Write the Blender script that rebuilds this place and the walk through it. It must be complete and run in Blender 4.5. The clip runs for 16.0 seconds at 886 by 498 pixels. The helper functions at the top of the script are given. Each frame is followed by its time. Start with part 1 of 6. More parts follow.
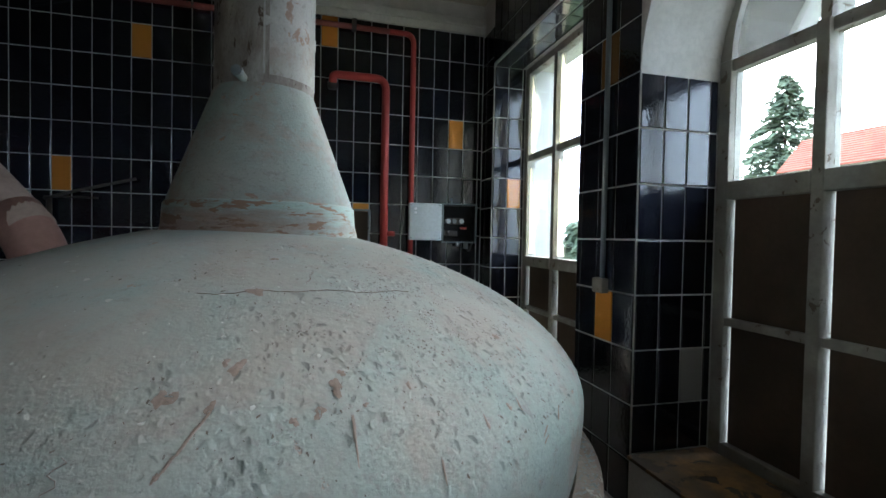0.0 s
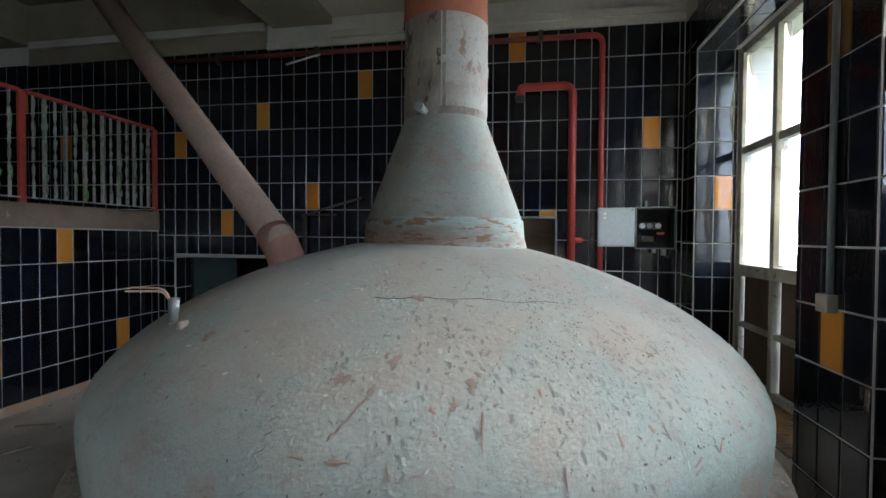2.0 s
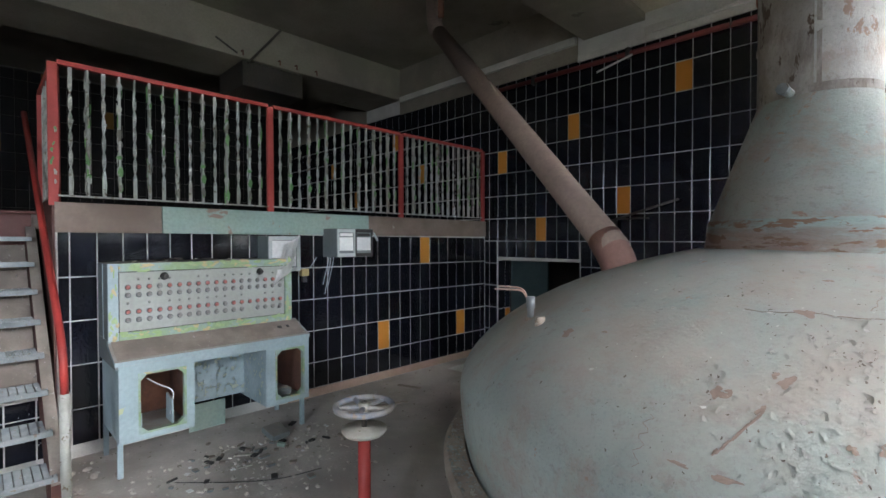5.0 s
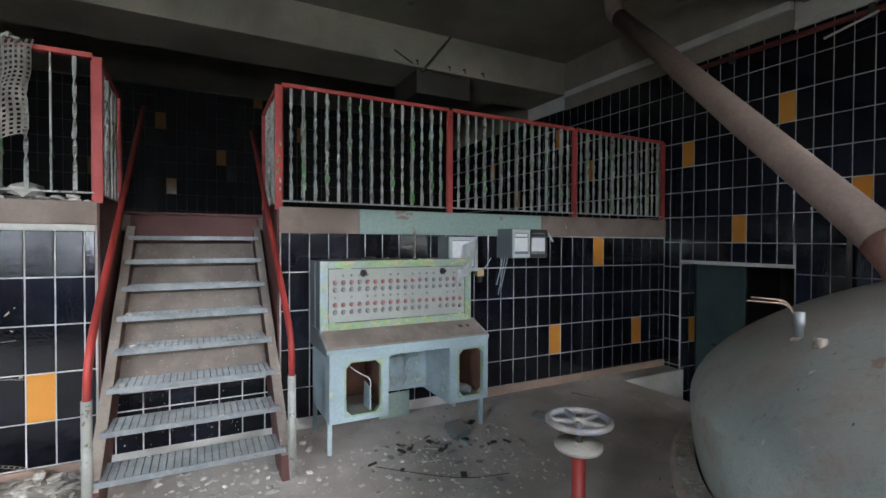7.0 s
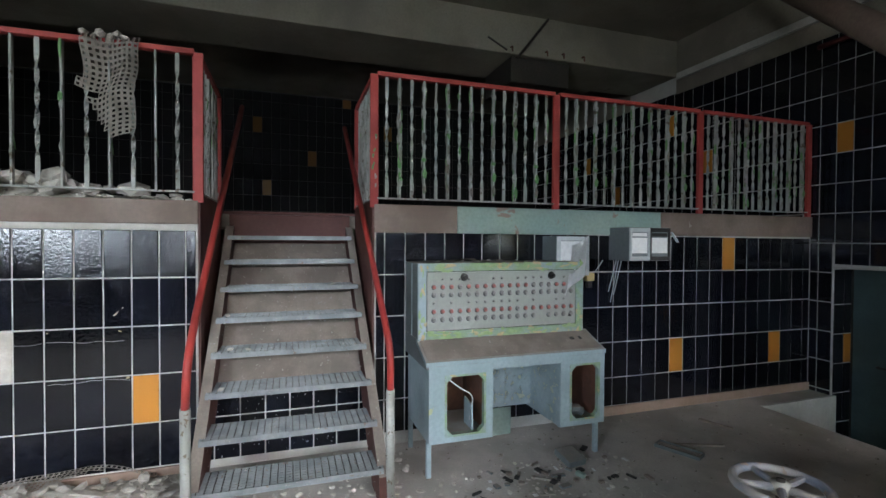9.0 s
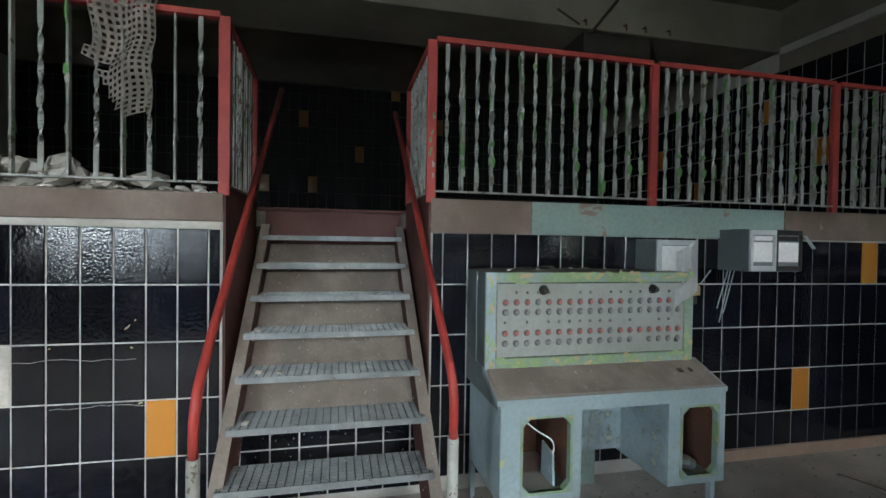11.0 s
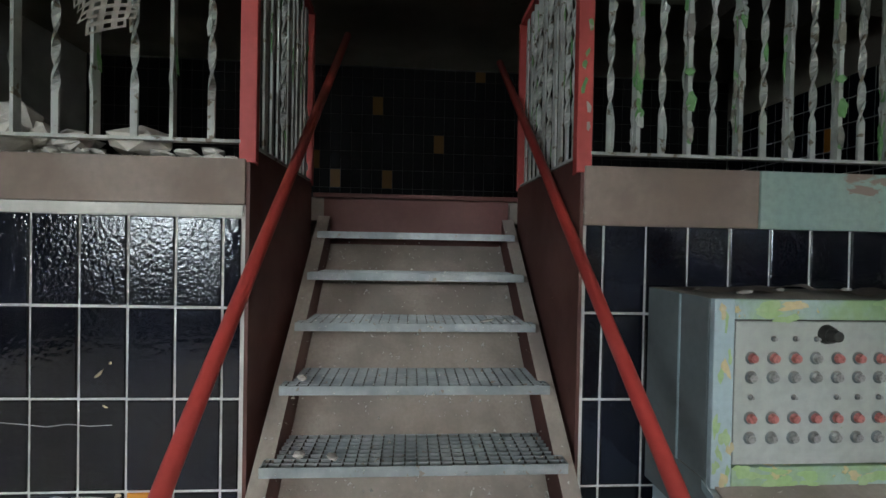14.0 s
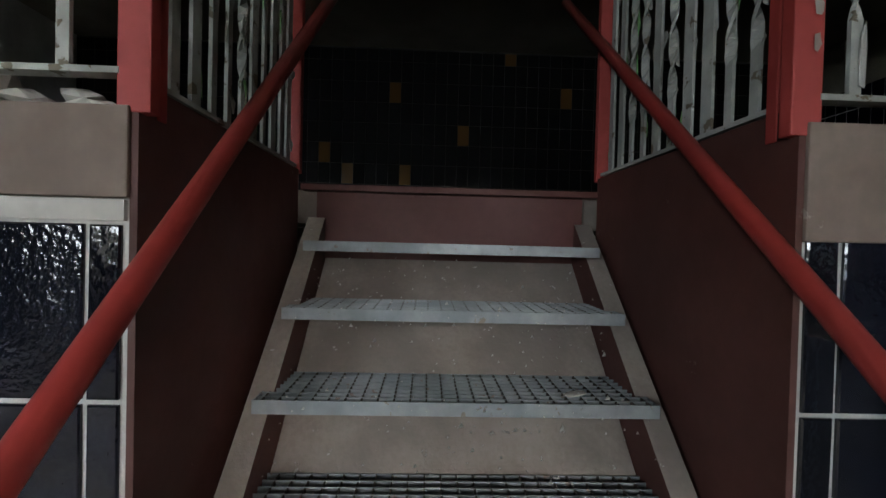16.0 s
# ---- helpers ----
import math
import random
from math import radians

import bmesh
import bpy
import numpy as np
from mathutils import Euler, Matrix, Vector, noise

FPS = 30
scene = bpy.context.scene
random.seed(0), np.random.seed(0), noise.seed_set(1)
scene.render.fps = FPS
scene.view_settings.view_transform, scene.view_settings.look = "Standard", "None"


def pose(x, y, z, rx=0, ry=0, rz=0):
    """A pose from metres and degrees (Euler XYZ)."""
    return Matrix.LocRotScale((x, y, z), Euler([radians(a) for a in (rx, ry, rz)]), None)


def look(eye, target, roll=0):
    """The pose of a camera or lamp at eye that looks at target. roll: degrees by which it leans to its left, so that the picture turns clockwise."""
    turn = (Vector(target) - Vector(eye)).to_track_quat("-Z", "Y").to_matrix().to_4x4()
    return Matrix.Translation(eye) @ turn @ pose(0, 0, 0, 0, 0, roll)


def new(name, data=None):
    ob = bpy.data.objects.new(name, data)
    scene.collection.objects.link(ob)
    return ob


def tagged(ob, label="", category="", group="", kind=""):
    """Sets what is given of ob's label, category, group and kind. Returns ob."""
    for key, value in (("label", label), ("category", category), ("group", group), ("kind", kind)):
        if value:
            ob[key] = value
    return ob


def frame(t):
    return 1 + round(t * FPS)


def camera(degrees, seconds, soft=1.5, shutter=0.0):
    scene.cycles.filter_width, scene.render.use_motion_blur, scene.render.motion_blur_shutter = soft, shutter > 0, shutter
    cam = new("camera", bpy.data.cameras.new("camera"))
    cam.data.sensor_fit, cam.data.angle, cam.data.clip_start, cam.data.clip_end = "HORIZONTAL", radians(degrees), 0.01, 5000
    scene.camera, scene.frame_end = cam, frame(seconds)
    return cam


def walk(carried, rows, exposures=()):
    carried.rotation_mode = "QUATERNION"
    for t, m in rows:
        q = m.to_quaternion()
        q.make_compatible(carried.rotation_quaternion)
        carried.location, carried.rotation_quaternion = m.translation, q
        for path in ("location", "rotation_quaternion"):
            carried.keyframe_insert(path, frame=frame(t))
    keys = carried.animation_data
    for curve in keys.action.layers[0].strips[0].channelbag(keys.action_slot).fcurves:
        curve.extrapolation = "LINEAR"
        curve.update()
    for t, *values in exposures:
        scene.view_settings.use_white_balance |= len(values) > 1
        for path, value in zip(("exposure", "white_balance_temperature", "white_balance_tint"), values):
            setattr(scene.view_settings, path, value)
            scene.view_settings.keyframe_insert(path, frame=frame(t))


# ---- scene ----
cam = camera(87.1, 16.0)
PATH = [
    (0, (0.055, 0.0, 1.373), (0.553, 1.936, 1.324), 1.1),
    (0.5, (0.12, -0.02, 1.389), (0.424, 1.957, 1.343), 0.8),
    (1, (0.181, -0.048, 1.397), (0.211, 1.951, 1.352), 0.6),
    (1.5, (0.212, -0.083, 1.4), (0.039, 1.909, 1.355), 0.5),
    (2, (0.216, -0.103, 1.406), (-0.147, 1.863, 1.361), 0.4),
    (2.5, (0.206, -0.124, 1.409), (-0.352, 1.796, 1.365), 0.3),
    (3, (0.183, -0.133, 1.408), (-0.552, 1.727, 1.368), 0.2),
    (3.5, (0.161, -0.147, 1.412), (-0.755, 1.63, 1.374), 0.1),
    (4, (0.13, -0.183, 1.414), (-0.957, 1.496, 1.378), 0.0),
    (4.5, (0.104, -0.215, 1.414), (-1.154, 1.339, 1.379), -0.0),
    (5, (0.079, -0.248, 1.413), (-1.338, 1.164, 1.382), -0.1),
    (5.2, (0.07, -0.253, 1.412), (-1.395, 1.109, 1.383), -0.3),
    (7.3, (-0.234, -0.442, 1.423), (-2.036, 0.426, 1.389), 0.3),
    (7.5, (-0.269, -0.451, 1.429), (-2.087, 0.382, 1.394), 0.3),
    (8, (-0.374, -0.489, 1.424), (-2.222, 0.275, 1.391), 0.3),
    (8.5, (-0.453, -0.485, 1.415), (-2.325, 0.217, 1.384), 0.2),
    (9, (-0.585, -0.452, 1.423), (-2.485, 0.172, 1.388), 0.3),
    (9.5, (-0.732, -0.418, 1.428), (-2.656, 0.127, 1.397), 0.3),
    (9.7, (-0.776, -0.411, 1.425), (-2.708, 0.106, 1.393), 0.3),
    (12, (-1.539, -0.414, 1.443), (-3.506, -0.058, 1.408), 1.1),
    (12.5, (-1.689, -0.382, 1.433), (-3.67, -0.113, 1.399), 1.0),
    (13, (-1.878, -0.428, 1.419), (-3.866, -0.215, 1.388), 1.2),
    (13.5, (-2.08, -0.467, 1.422), (-4.073, -0.306, 1.397), 1.2),
    (14, (-2.262, -0.47, 1.41), (-4.257, -0.33, 1.384), 1.1),
    (14.5, (-2.509, -0.458, 1.423), (-4.505, -0.334, 1.391), 1.0),
    (15, (-2.681, -0.445, 1.429), (-4.679, -0.354, 1.403), 1.2),
    (15.5, (-2.87, -0.485, 1.432), (-4.868, -0.404, 1.406), 1.4),
    (16, (-3.014, -0.521, 1.461), (-5.012, -0.45, 1.431), 1.5),
]
EXPOSURES = [(0.0, 2.55, 5950, 4), (2.0, 2.9, 6200, 8), (3.0, 3.1, 6450, 12), (5.0, 3.42, 6350, 12), (9.0, 3.12, 6250, 10), (12.0, 2.85, 6400, 4), (13.5, 2.85, 6450, 5), (16.0, 2.6, 6500, 9)]
walk(cam, [(t, look(eye, target, roll)) for t, eye, target, roll in PATH], EXPOSURES)

# ---- light ----
world = bpy.data.worlds.new("overcast_sky")
scene.world = world
world.use_nodes = True
wn = world.node_tree.nodes
sky = wn.new("ShaderNodeTexSky")
sky.sky_type = "NISHITA"
sky.sun_disc = False
sky.sun_elevation = radians(27)
sky.sun_rotation = radians(67)
sky.dust_density = 4.0
hazy = wn.new("ShaderNodeMix")
hazy.data_type = "RGBA"
hazy.inputs[0].default_value = 0.75
hazy.inputs[7].default_value = (9.4, 10.6, 12.6, 1)
world.node_tree.links.new(sky.outputs[0], hazy.inputs[6])
world.node_tree.links.new(hazy.outputs[2], wn["Background"].inputs[0])
wn["Background"].inputs[1].default_value = 0.15
sun = new("sun", bpy.data.lights.new("sun", "SUN"))
sun.data.energy, sun.data.angle, sun.data.color = 1.3, radians(40), (1.0, 0.98, 0.95)
sun.matrix_world = look((30, 13, 17), (0, 0, 0))

# area lamps added in the unseen windows behind the walker to boost their daylight
for name, at, to, w, h, watts in (("window_light", (1.95, -1.36, 2.2), (-3.8, 1.0, 0.6), 1.45, 1.3, 0.4), ("window_light", (1.95, -3.91, 2.2), (-3.8, 0.5, 0.4), 1.45, 1.3, 4.3)):
    lamp = new(name, bpy.data.lights.new(name, "AREA"))
    lamp.data.shape, lamp.data.size, lamp.data.size_y, lamp.data.energy, lamp.data.color = "RECTANGLE", w, h, watts, (0.86, 0.94, 1.0)
    lamp.data.spread = radians(85)
    lamp.matrix_world = look(at, to)

# ---- helpers of this scene ----
BASE = {}


def thing(name, at, label, category, group="", kind=""):
    ob = new(name)
    ob.location = at
    ob.empty_display_size = 0.1
    BASE[ob.name] = Vector(at)
    return tagged(ob, label, category, group, kind)


def finish(name, bm, material, smooth=False):
    me = bpy.data.meshes.new(name)
    bm.normal_update()
    bm.to_mesh(me)
    bm.free()
    for m in (material if isinstance(material, (list, tuple)) else [material]):
        me.materials.append(m)
    if smooth:
        for f in me.polygons:
            f.use_smooth = True
    return me


def part(name, bm, material, parent, label="", smooth=False):
    base = BASE[parent.name]
    bmesh.ops.translate(bm, verts=bm.verts, vec=-base)
    ob = new(name, finish(name, bm, material, smooth))
    ob.parent = parent
    BASE[ob.name] = base
    return tagged(ob, label)


def single(name, bm, material, at, label, category, group="", kind="", smooth=False):
    bmesh.ops.translate(bm, verts=bm.verts, vec=-Vector(at))
    ob = new(name, finish(name, bm, material, smooth))
    ob.location = at
    BASE[ob.name] = Vector(at)
    return tagged(ob, label, category, group, kind)


def box(bm, x0, x1, y0, y1, z0, z1, bevel=0.0):
    m = Matrix.Translation(((x0 + x1) / 2, (y0 + y1) / 2, (z0 + z1) / 2)) @ Matrix.Diagonal((x1 - x0, y1 - y0, z1 - z0, 1))
    vs = bmesh.ops.create_cube(bm, size=1, matrix=m)["verts"]
    if bevel:
        es = list({e for v in vs for e in v.link_edges})
        bmesh.ops.bevel(bm, geom=es, offset=bevel, segments=2, profile=0.6, affect="EDGES")
    return bm


def boxes(*rows, bevel=0.0):
    bm = bmesh.new()
    for r in rows:
        box(bm, *r, bevel=bevel)
    return bm


def tube(path, r, seg=12, bm=None, caps=True):
    """A round bar along points; r is one radius or one for each point."""
    bm = bm or bmesh.new()
    pts = [Vector(p) for p in path]
    rs = r if isinstance(r, (list, tuple)) else [r] * len(pts)
    rings = []
    side = None
    for i, p in enumerate(pts):
        d = (pts[min(i + 1, len(pts) - 1)] - pts[max(i - 1, 0)]).normalized()
        if side is None:
            side = d.orthogonal().normalized()
        side = (side - d * side.dot(d)).normalized()
        up = d.cross(side)
        rings.append([bm.verts.new(p + rs[i] * (math.cos(a) * side + math.sin(a) * up)) for a in (2 * math.pi * k / seg for k in range(seg))])
    for a, b in zip(rings, rings[1:]):
        for k in range(seg):
            bm.faces.new((a[k], a[(k + 1) % seg], b[(k + 1) % seg], b[k]))
    if caps:
        bm.faces.new(rings[0][::-1])
        bm.faces.new(rings[-1])
    return bm


def bend(corners, radius, n=6):
    """A path through corner points with rounded corners."""
    c = [Vector(p) for p in corners]
    out = [c[0]]
    for a, b, d in zip(c, c[1:], c[2:]):
        r = min(radius, (a - b).length * 0.49, (d - b).length * 0.49)
        p, q = b + (a - b).normalized() * r, b + (d - b).normalized() * r
        for k in range(n + 1):
            t = k / n
            out.append(p * (1 - t) ** 2 + b * 2 * t * (1 - t) + q * t * t)
    return out + [c[-1]]


def lathe(profile, centre, seg=64, bm=None, closed=False):
    bm = bm or bmesh.new()
    cx, cy = centre
    rings = [[bm.verts.new((cx + r * math.cos(a), cy + r * math.sin(a), z)) for a in (2 * math.pi * k / seg for k in range(seg))] for r, z in profile]
    pairs = list(zip(rings, rings[1:])) + ([(rings[-1], rings[0])] if closed else [])
    for a, b in pairs:
        for k in range(seg):
            bm.faces.new((a[k], a[(k + 1) % seg], b[(k + 1) % seg], b[k]))
    return bm


# ---- materials ----
def nodes_of(name):
    m = bpy.data.materials.new(name)
    m.use_nodes = True
    nt = m.node_tree
    return m, nt, nt.nodes["Principled BSDF"]


def noise_of(nt, scale, detail=4, rough=0.55, distort=0.0, coord=None):
    n = nt.nodes.new("ShaderNodeTexNoise")
    n.inputs["Scale"].default_value, n.inputs["Detail"].default_value = scale, detail
    n.inputs["Roughness"].default_value, n.inputs["Distortion"].default_value = rough, distort
    if coord is not None:
        nt.links.new(coord, n.inputs["Vector"])
    return n.outputs["Fac"]


def ramp(nt, fac, lo, hi, a=0.0, b=1.0):
    n = nt.nodes.new("ShaderNodeMapRange")
    n.interpolation_type = "SMOOTHSTEP"
    for k, v in zip(("From Min", "From Max", "To Min", "To Max"), (lo, hi, a, b)):
        n.inputs[k].default_value = v
    nt.links.new(fac, n.inputs["Value"])
    return n.outputs["Result"]


def mix(nt, fac, a, b):
    n = nt.nodes.new("ShaderNodeMix")
    n.data_type = "RGBA"
    for sock, v in ((n.inputs[0], fac), (n.inputs[6], a), (n.inputs[7], b)):
        if isinstance(v, (tuple, list)):
            sock.default_value = (*v, 1)
        elif isinstance(v, (int, float)):
            sock.default_value = v
        else:
            nt.links.new(v, sock)
    return n.outputs[2]


def maths(nt, op, a, b):
    n = nt.nodes.new("ShaderNodeMath")
    n.operation = op
    for sock, v in zip(n.inputs, (a, b)):
        if isinstance(v, (int, float)):
            sock.default_value = v
        else:
            nt.links.new(v, sock)
    return n.outputs[0]


def coords(nt, world_space=True):
    if world_space:
        return nt.nodes.new("ShaderNodeNewGeometry").outputs["Position"]
    return nt.nodes.new("ShaderNodeTexCoord").outputs["Object"]


def bumped(nt, bsdf, height, strength, distance=0.01):
    b = nt.nodes.new("ShaderNodeBump")
    b.inputs["Strength"].default_value, b.inputs["Distance"].default_value = strength, distance
    nt.links.new(height, b.inputs["Height"])
    nt.links.new(b.outputs["Normal"], bsdf.inputs["Normal"])


def worn(name, base, second, chips=None, rough=0.6, metal=0.0, big=2.0, small=40.0, chip_at=0.62, chip_scale=9.0, bump=0.3, dust=None, dist=0.004):
    """Paint or stone: two tones at a large scale, grain at a small one, chips of another colour, dust on what faces up."""
    m, nt, bsdf = nodes_of(name)
    c = coords(nt)
    large, fine = noise_of(nt, big, 5, coord=c), noise_of(nt, small, 3, coord=c)
    col = mix(nt, ramp(nt, large, 0.35, 0.65), base, second)
    col = mix(nt, ramp(nt, fine, 0.3, 0.75, 0.0, 0.35), col, tuple(0.6 * v for v in base))
    height = fine
    if chips:
        mask = ramp(nt, noise_of(nt, chip_scale, 6, 0.6, 0.4, c), chip_at, chip_at + 0.025)
        col = mix(nt, mask, col, chips)
        height = maths(nt, "SUBTRACT", maths(nt, "MULTIPLY", fine, 0.4), mask)
    if dust:
        up = nt.nodes.new("ShaderNodeSeparateXYZ")
        nt.links.new(nt.nodes.new("ShaderNodeNewGeometry").outputs["Normal"], up.inputs[0])
        d = maths(nt, "MULTIPLY", ramp(nt, up.outputs[2], 0.3, 0.95), ramp(nt, noise_of(nt, 6, 5, coord=c), 0.25, 0.6, 0.3, 0.95))
        col = mix(nt, d, col, dust)
    nt.links.new(col, bsdf.inputs["Base Color"])
    bsdf.inputs["Metallic"].default_value = metal
    nt.links.new(ramp(nt, large, 0.3, 0.7, rough - 0.08, min(1, rough + 0.12)), bsdf.inputs["Roughness"])
    if bump:
        bumped(nt, bsdf, height, bump, dist)
    return m


def glazed(name, base, second, film, wave=0.16, scale=55):
    """Glazed split tile: a wavy glossy glaze under a thin film of dirt, each tile a little different."""
    m, nt, bsdf = nodes_of(name)
    c = coords(nt)
    rnd = nt.nodes.new("ShaderNodeObjectInfo").outputs["Random"]
    isl = nt.nodes.new("ShaderNodeNewGeometry").outputs["Random Per Island"]
    r = maths(nt, "FRACT", maths(nt, "ADD", rnd, isl), 0)
    col = mix(nt, r, base, second)
    dirt = ramp(nt, noise_of(nt, 5, 6, 0.65, 0.6, c), 0.52, 0.78, 0.0, 0.05)
    spots = ramp(nt, noise_of(nt, 90, 3, coord=c), 0.7, 0.76, 0.0, 0.35)
    col = mix(nt, maths(nt, "MAXIMUM", dirt, spots), col, film)
    nt.links.new(col, bsdf.inputs["Base Color"])
    nt.links.new(ramp(nt, noise_of(nt, 7, 5, 0.6, 0.3, c), 0.35, 0.75, 0.05, 0.16), bsdf.inputs["Roughness"])
    bsdf.inputs["IOR"].default_value = 1.55
    bumped(nt, bsdf, noise_of(nt, scale, 2, 0.4, 0.0, c), wave, 0.004)
    return m


TILE = glazed("black_glaze", (0.0045, 0.005, 0.0075), (0.009, 0.011, 0.020), (0.10, 0.09, 0.08))
HAMMERED = glazed("hammered_black_glaze", (0.0045, 0.005, 0.0075), (0.009, 0.011, 0.020), (0.10, 0.09, 0.08), 0.36, 95)
# black with little sheen; on the gallery wall it stands in for dimness
DULLTILE = worn("dimmed_matte_black", (0.004, 0.004, 0.005), (0.008, 0.0075, 0.0075), rough=0.55, big=3, small=50, bump=0.1)
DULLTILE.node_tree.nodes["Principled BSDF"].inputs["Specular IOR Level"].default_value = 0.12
# orange glaze darkened in its colour, for tiles that look dim
DULLORANGE = glazed("dimmed_orange_glaze", (0.15, 0.08, 0.025), (0.19, 0.10, 0.035), (0.08, 0.06, 0.04))
ORANGE = glazed("orange_glaze", (0.56, 0.22, 0.035), (0.62, 0.27, 0.05), (0.3, 0.2, 0.1))
PALE = glazed("pale_glaze", (0.33, 0.33, 0.31), (0.36, 0.36, 0.33), (0.2, 0.18, 0.16))
GROUT = worn("grout", (0.60, 0.59, 0.56), (0.48, 0.47, 0.445), rough=0.9, big=3, small=120, bump=0.3)
# grout with the gallery's shade put into its colour
SHADEGROUT = worn("shade_darkened_grout", (0.10, 0.095, 0.09), (0.06, 0.055, 0.05), rough=0.95, big=3, small=120, bump=0.3)
PLASTER = worn("plaster", (0.60, 0.585, 0.55), (0.47, 0.455, 0.42), chips=(0.26, 0.235, 0.2), rough=0.9, chip_at=0.7, chip_scale=3, bump=0.25)
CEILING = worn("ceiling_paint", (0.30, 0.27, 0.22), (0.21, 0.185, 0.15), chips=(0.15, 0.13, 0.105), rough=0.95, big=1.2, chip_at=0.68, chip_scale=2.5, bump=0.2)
# paler copy of the ceiling paint, with window light in its colour
LITCEIL = worn("window_lit_ceiling_plaster", (0.50, 0.45, 0.38), (0.40, 0.355, 0.295), chips=(0.2, 0.17, 0.14), rough=0.95, big=1.2, chip_at=0.68, chip_scale=2.5, bump=0.2)
CONCRETE = worn("dusty_concrete", (0.56, 0.525, 0.49), (0.37, 0.34, 0.31), chips=(0.60, 0.57, 0.54), rough=0.95, big=1.8, small=60, chip_at=0.66, chip_scale=14, bump=0.5)
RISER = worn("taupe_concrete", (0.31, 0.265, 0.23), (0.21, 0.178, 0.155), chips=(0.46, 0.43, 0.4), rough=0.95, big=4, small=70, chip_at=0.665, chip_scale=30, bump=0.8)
RED = worn("red_paint", (0.43, 0.05, 0.042), (0.32, 0.038, 0.032), chips=(0.16, 0.07, 0.05), rough=0.45, chip_at=0.7, chip_scale=18, bump=0.25)
# red paint darkened for grime and for weak light together
DARKRED = worn("grimy_dimmed_red_paint", (0.20, 0.04, 0.032), (0.13, 0.03, 0.026), chips=(0.08, 0.05, 0.04), rough=0.7, chip_at=0.64, chip_scale=12, bump=0.25)
REDRAIL = worn("red_rail_paint", (0.45, 0.06, 0.05), (0.33, 0.045, 0.04), chips=(0.42, 0.4, 0.3), rough=0.55, chip_at=0.69, chip_scale=14, bump=0.3)
WHITEBAR = worn("peeling_white_paint", (0.43, 0.44, 0.415), (0.28, 0.285, 0.26), chips=(0.15, 0.125, 0.09), rough=0.75, big=6, chip_at=0.6, chip_scale=22, bump=0.6)
OLDPAINT = worn("peeling_grey_brown_paint", (0.16, 0.155, 0.135), (0.24, 0.22, 0.18), chips=(0.33, 0.33, 0.29), rough=0.8, big=9, chip_at=0.6, chip_scale=24, bump=0.5)
GREENBAR = worn("peeling_green_paint", (0.11, 0.27, 0.09), (0.18, 0.33, 0.14), chips=(0.3, 0.32, 0.25), rough=0.75, big=8, chip_at=0.6, chip_scale=20, bump=0.5)
BROWN = worn("brown_steel_sheet", (0.10, 0.034, 0.027), (0.068, 0.025, 0.02), chips=(0.15, 0.11, 0.09), rough=0.6, chip_at=0.70, chip_scale=9, bump=0.3)
FASCIA = worn("taupe_fascia_paint", (0.24, 0.185, 0.15), (0.17, 0.125, 0.10), chips=(0.31, 0.27, 0.23), rough=0.65, big=3, chip_at=0.69, chip_scale=9, bump=0.25)
TEAL = worn("teal_fascia_paint", (0.25, 0.36, 0.33), (0.3, 0.38, 0.33), chips=(0.25, 0.19, 0.155), rough=0.6, chip_at=0.62, chip_scale=4, bump=0.12)
STEEL = worn("galvanised_steel", (0.32, 0.345, 0.36), (0.24, 0.265, 0.28), chips=(0.24, 0.2, 0.17), rough=0.55, metal=0.55, big=8, chip_at=0.64, chip_scale=34, bump=0.5)
DARKSTEEL = worn("dark_steel", (0.06, 0.055, 0.05), (0.1, 0.085, 0.07), rough=0.6, metal=0.4, bump=0.2)
BLUEGREY = worn("blue_grey_enamel", (0.36, 0.46, 0.50), (0.30, 0.39, 0.43), chips=(0.42, 0.46, 0.27), rough=0.5, big=3, chip_at=0.69, chip_scale=7, bump=0.2, dust=(0.27, 0.24, 0.21))
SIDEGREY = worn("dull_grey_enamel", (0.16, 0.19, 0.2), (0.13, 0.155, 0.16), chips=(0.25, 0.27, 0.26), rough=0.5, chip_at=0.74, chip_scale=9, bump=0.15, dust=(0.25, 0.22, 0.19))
GREENTRIM = worn("flaking_green_enamel", (0.27, 0.39, 0.21), (0.32, 0.41, 0.42), chips=(0.50, 0.42, 0.22), rough=0.6, big=9, chip_at=0.6, chip_scale=11, bump=0.5)
PALEBLUE = worn("pale_blue_enamel", (0.38, 0.48, 0.53), (0.32, 0.41, 0.45), chips=(0.30, 0.38, 0.25), rough=0.55, big=6, chip_at=0.66, chip_scale=12, bump=0.2)
LIMEPAINT = worn("light_green_paint", (0.30, 0.44, 0.20), (0.36, 0.47, 0.26), rough=0.6, big=14, small=70, bump=0.3)
CREAMPAINT = worn("ochre_paint", (0.56, 0.45, 0.24), (0.50, 0.42, 0.26), rough=0.6, big=14, small=70, bump=0.3)
PANEL = worn("grey_instrument_panel", (0.38, 0.40, 0.39), (0.33, 0.35, 0.32), chips=(0.25, 0.31, 0.20), rough=0.55, chip_at=0.7, chip_scale=12, bump=0.1)
RUST = worn("rust", (0.2, 0.085, 0.05), (0.12, 0.06, 0.045), rough=0.9, big=7, bump=0.5)
BOXGREY = worn("light_grey_paint", (0.50, 0.55, 0.57), (0.44, 0.49, 0.5), chips=(0.3, 0.29, 0.26), rough=0.5, chip_at=0.73, chip_scale=15, bump=0.1)
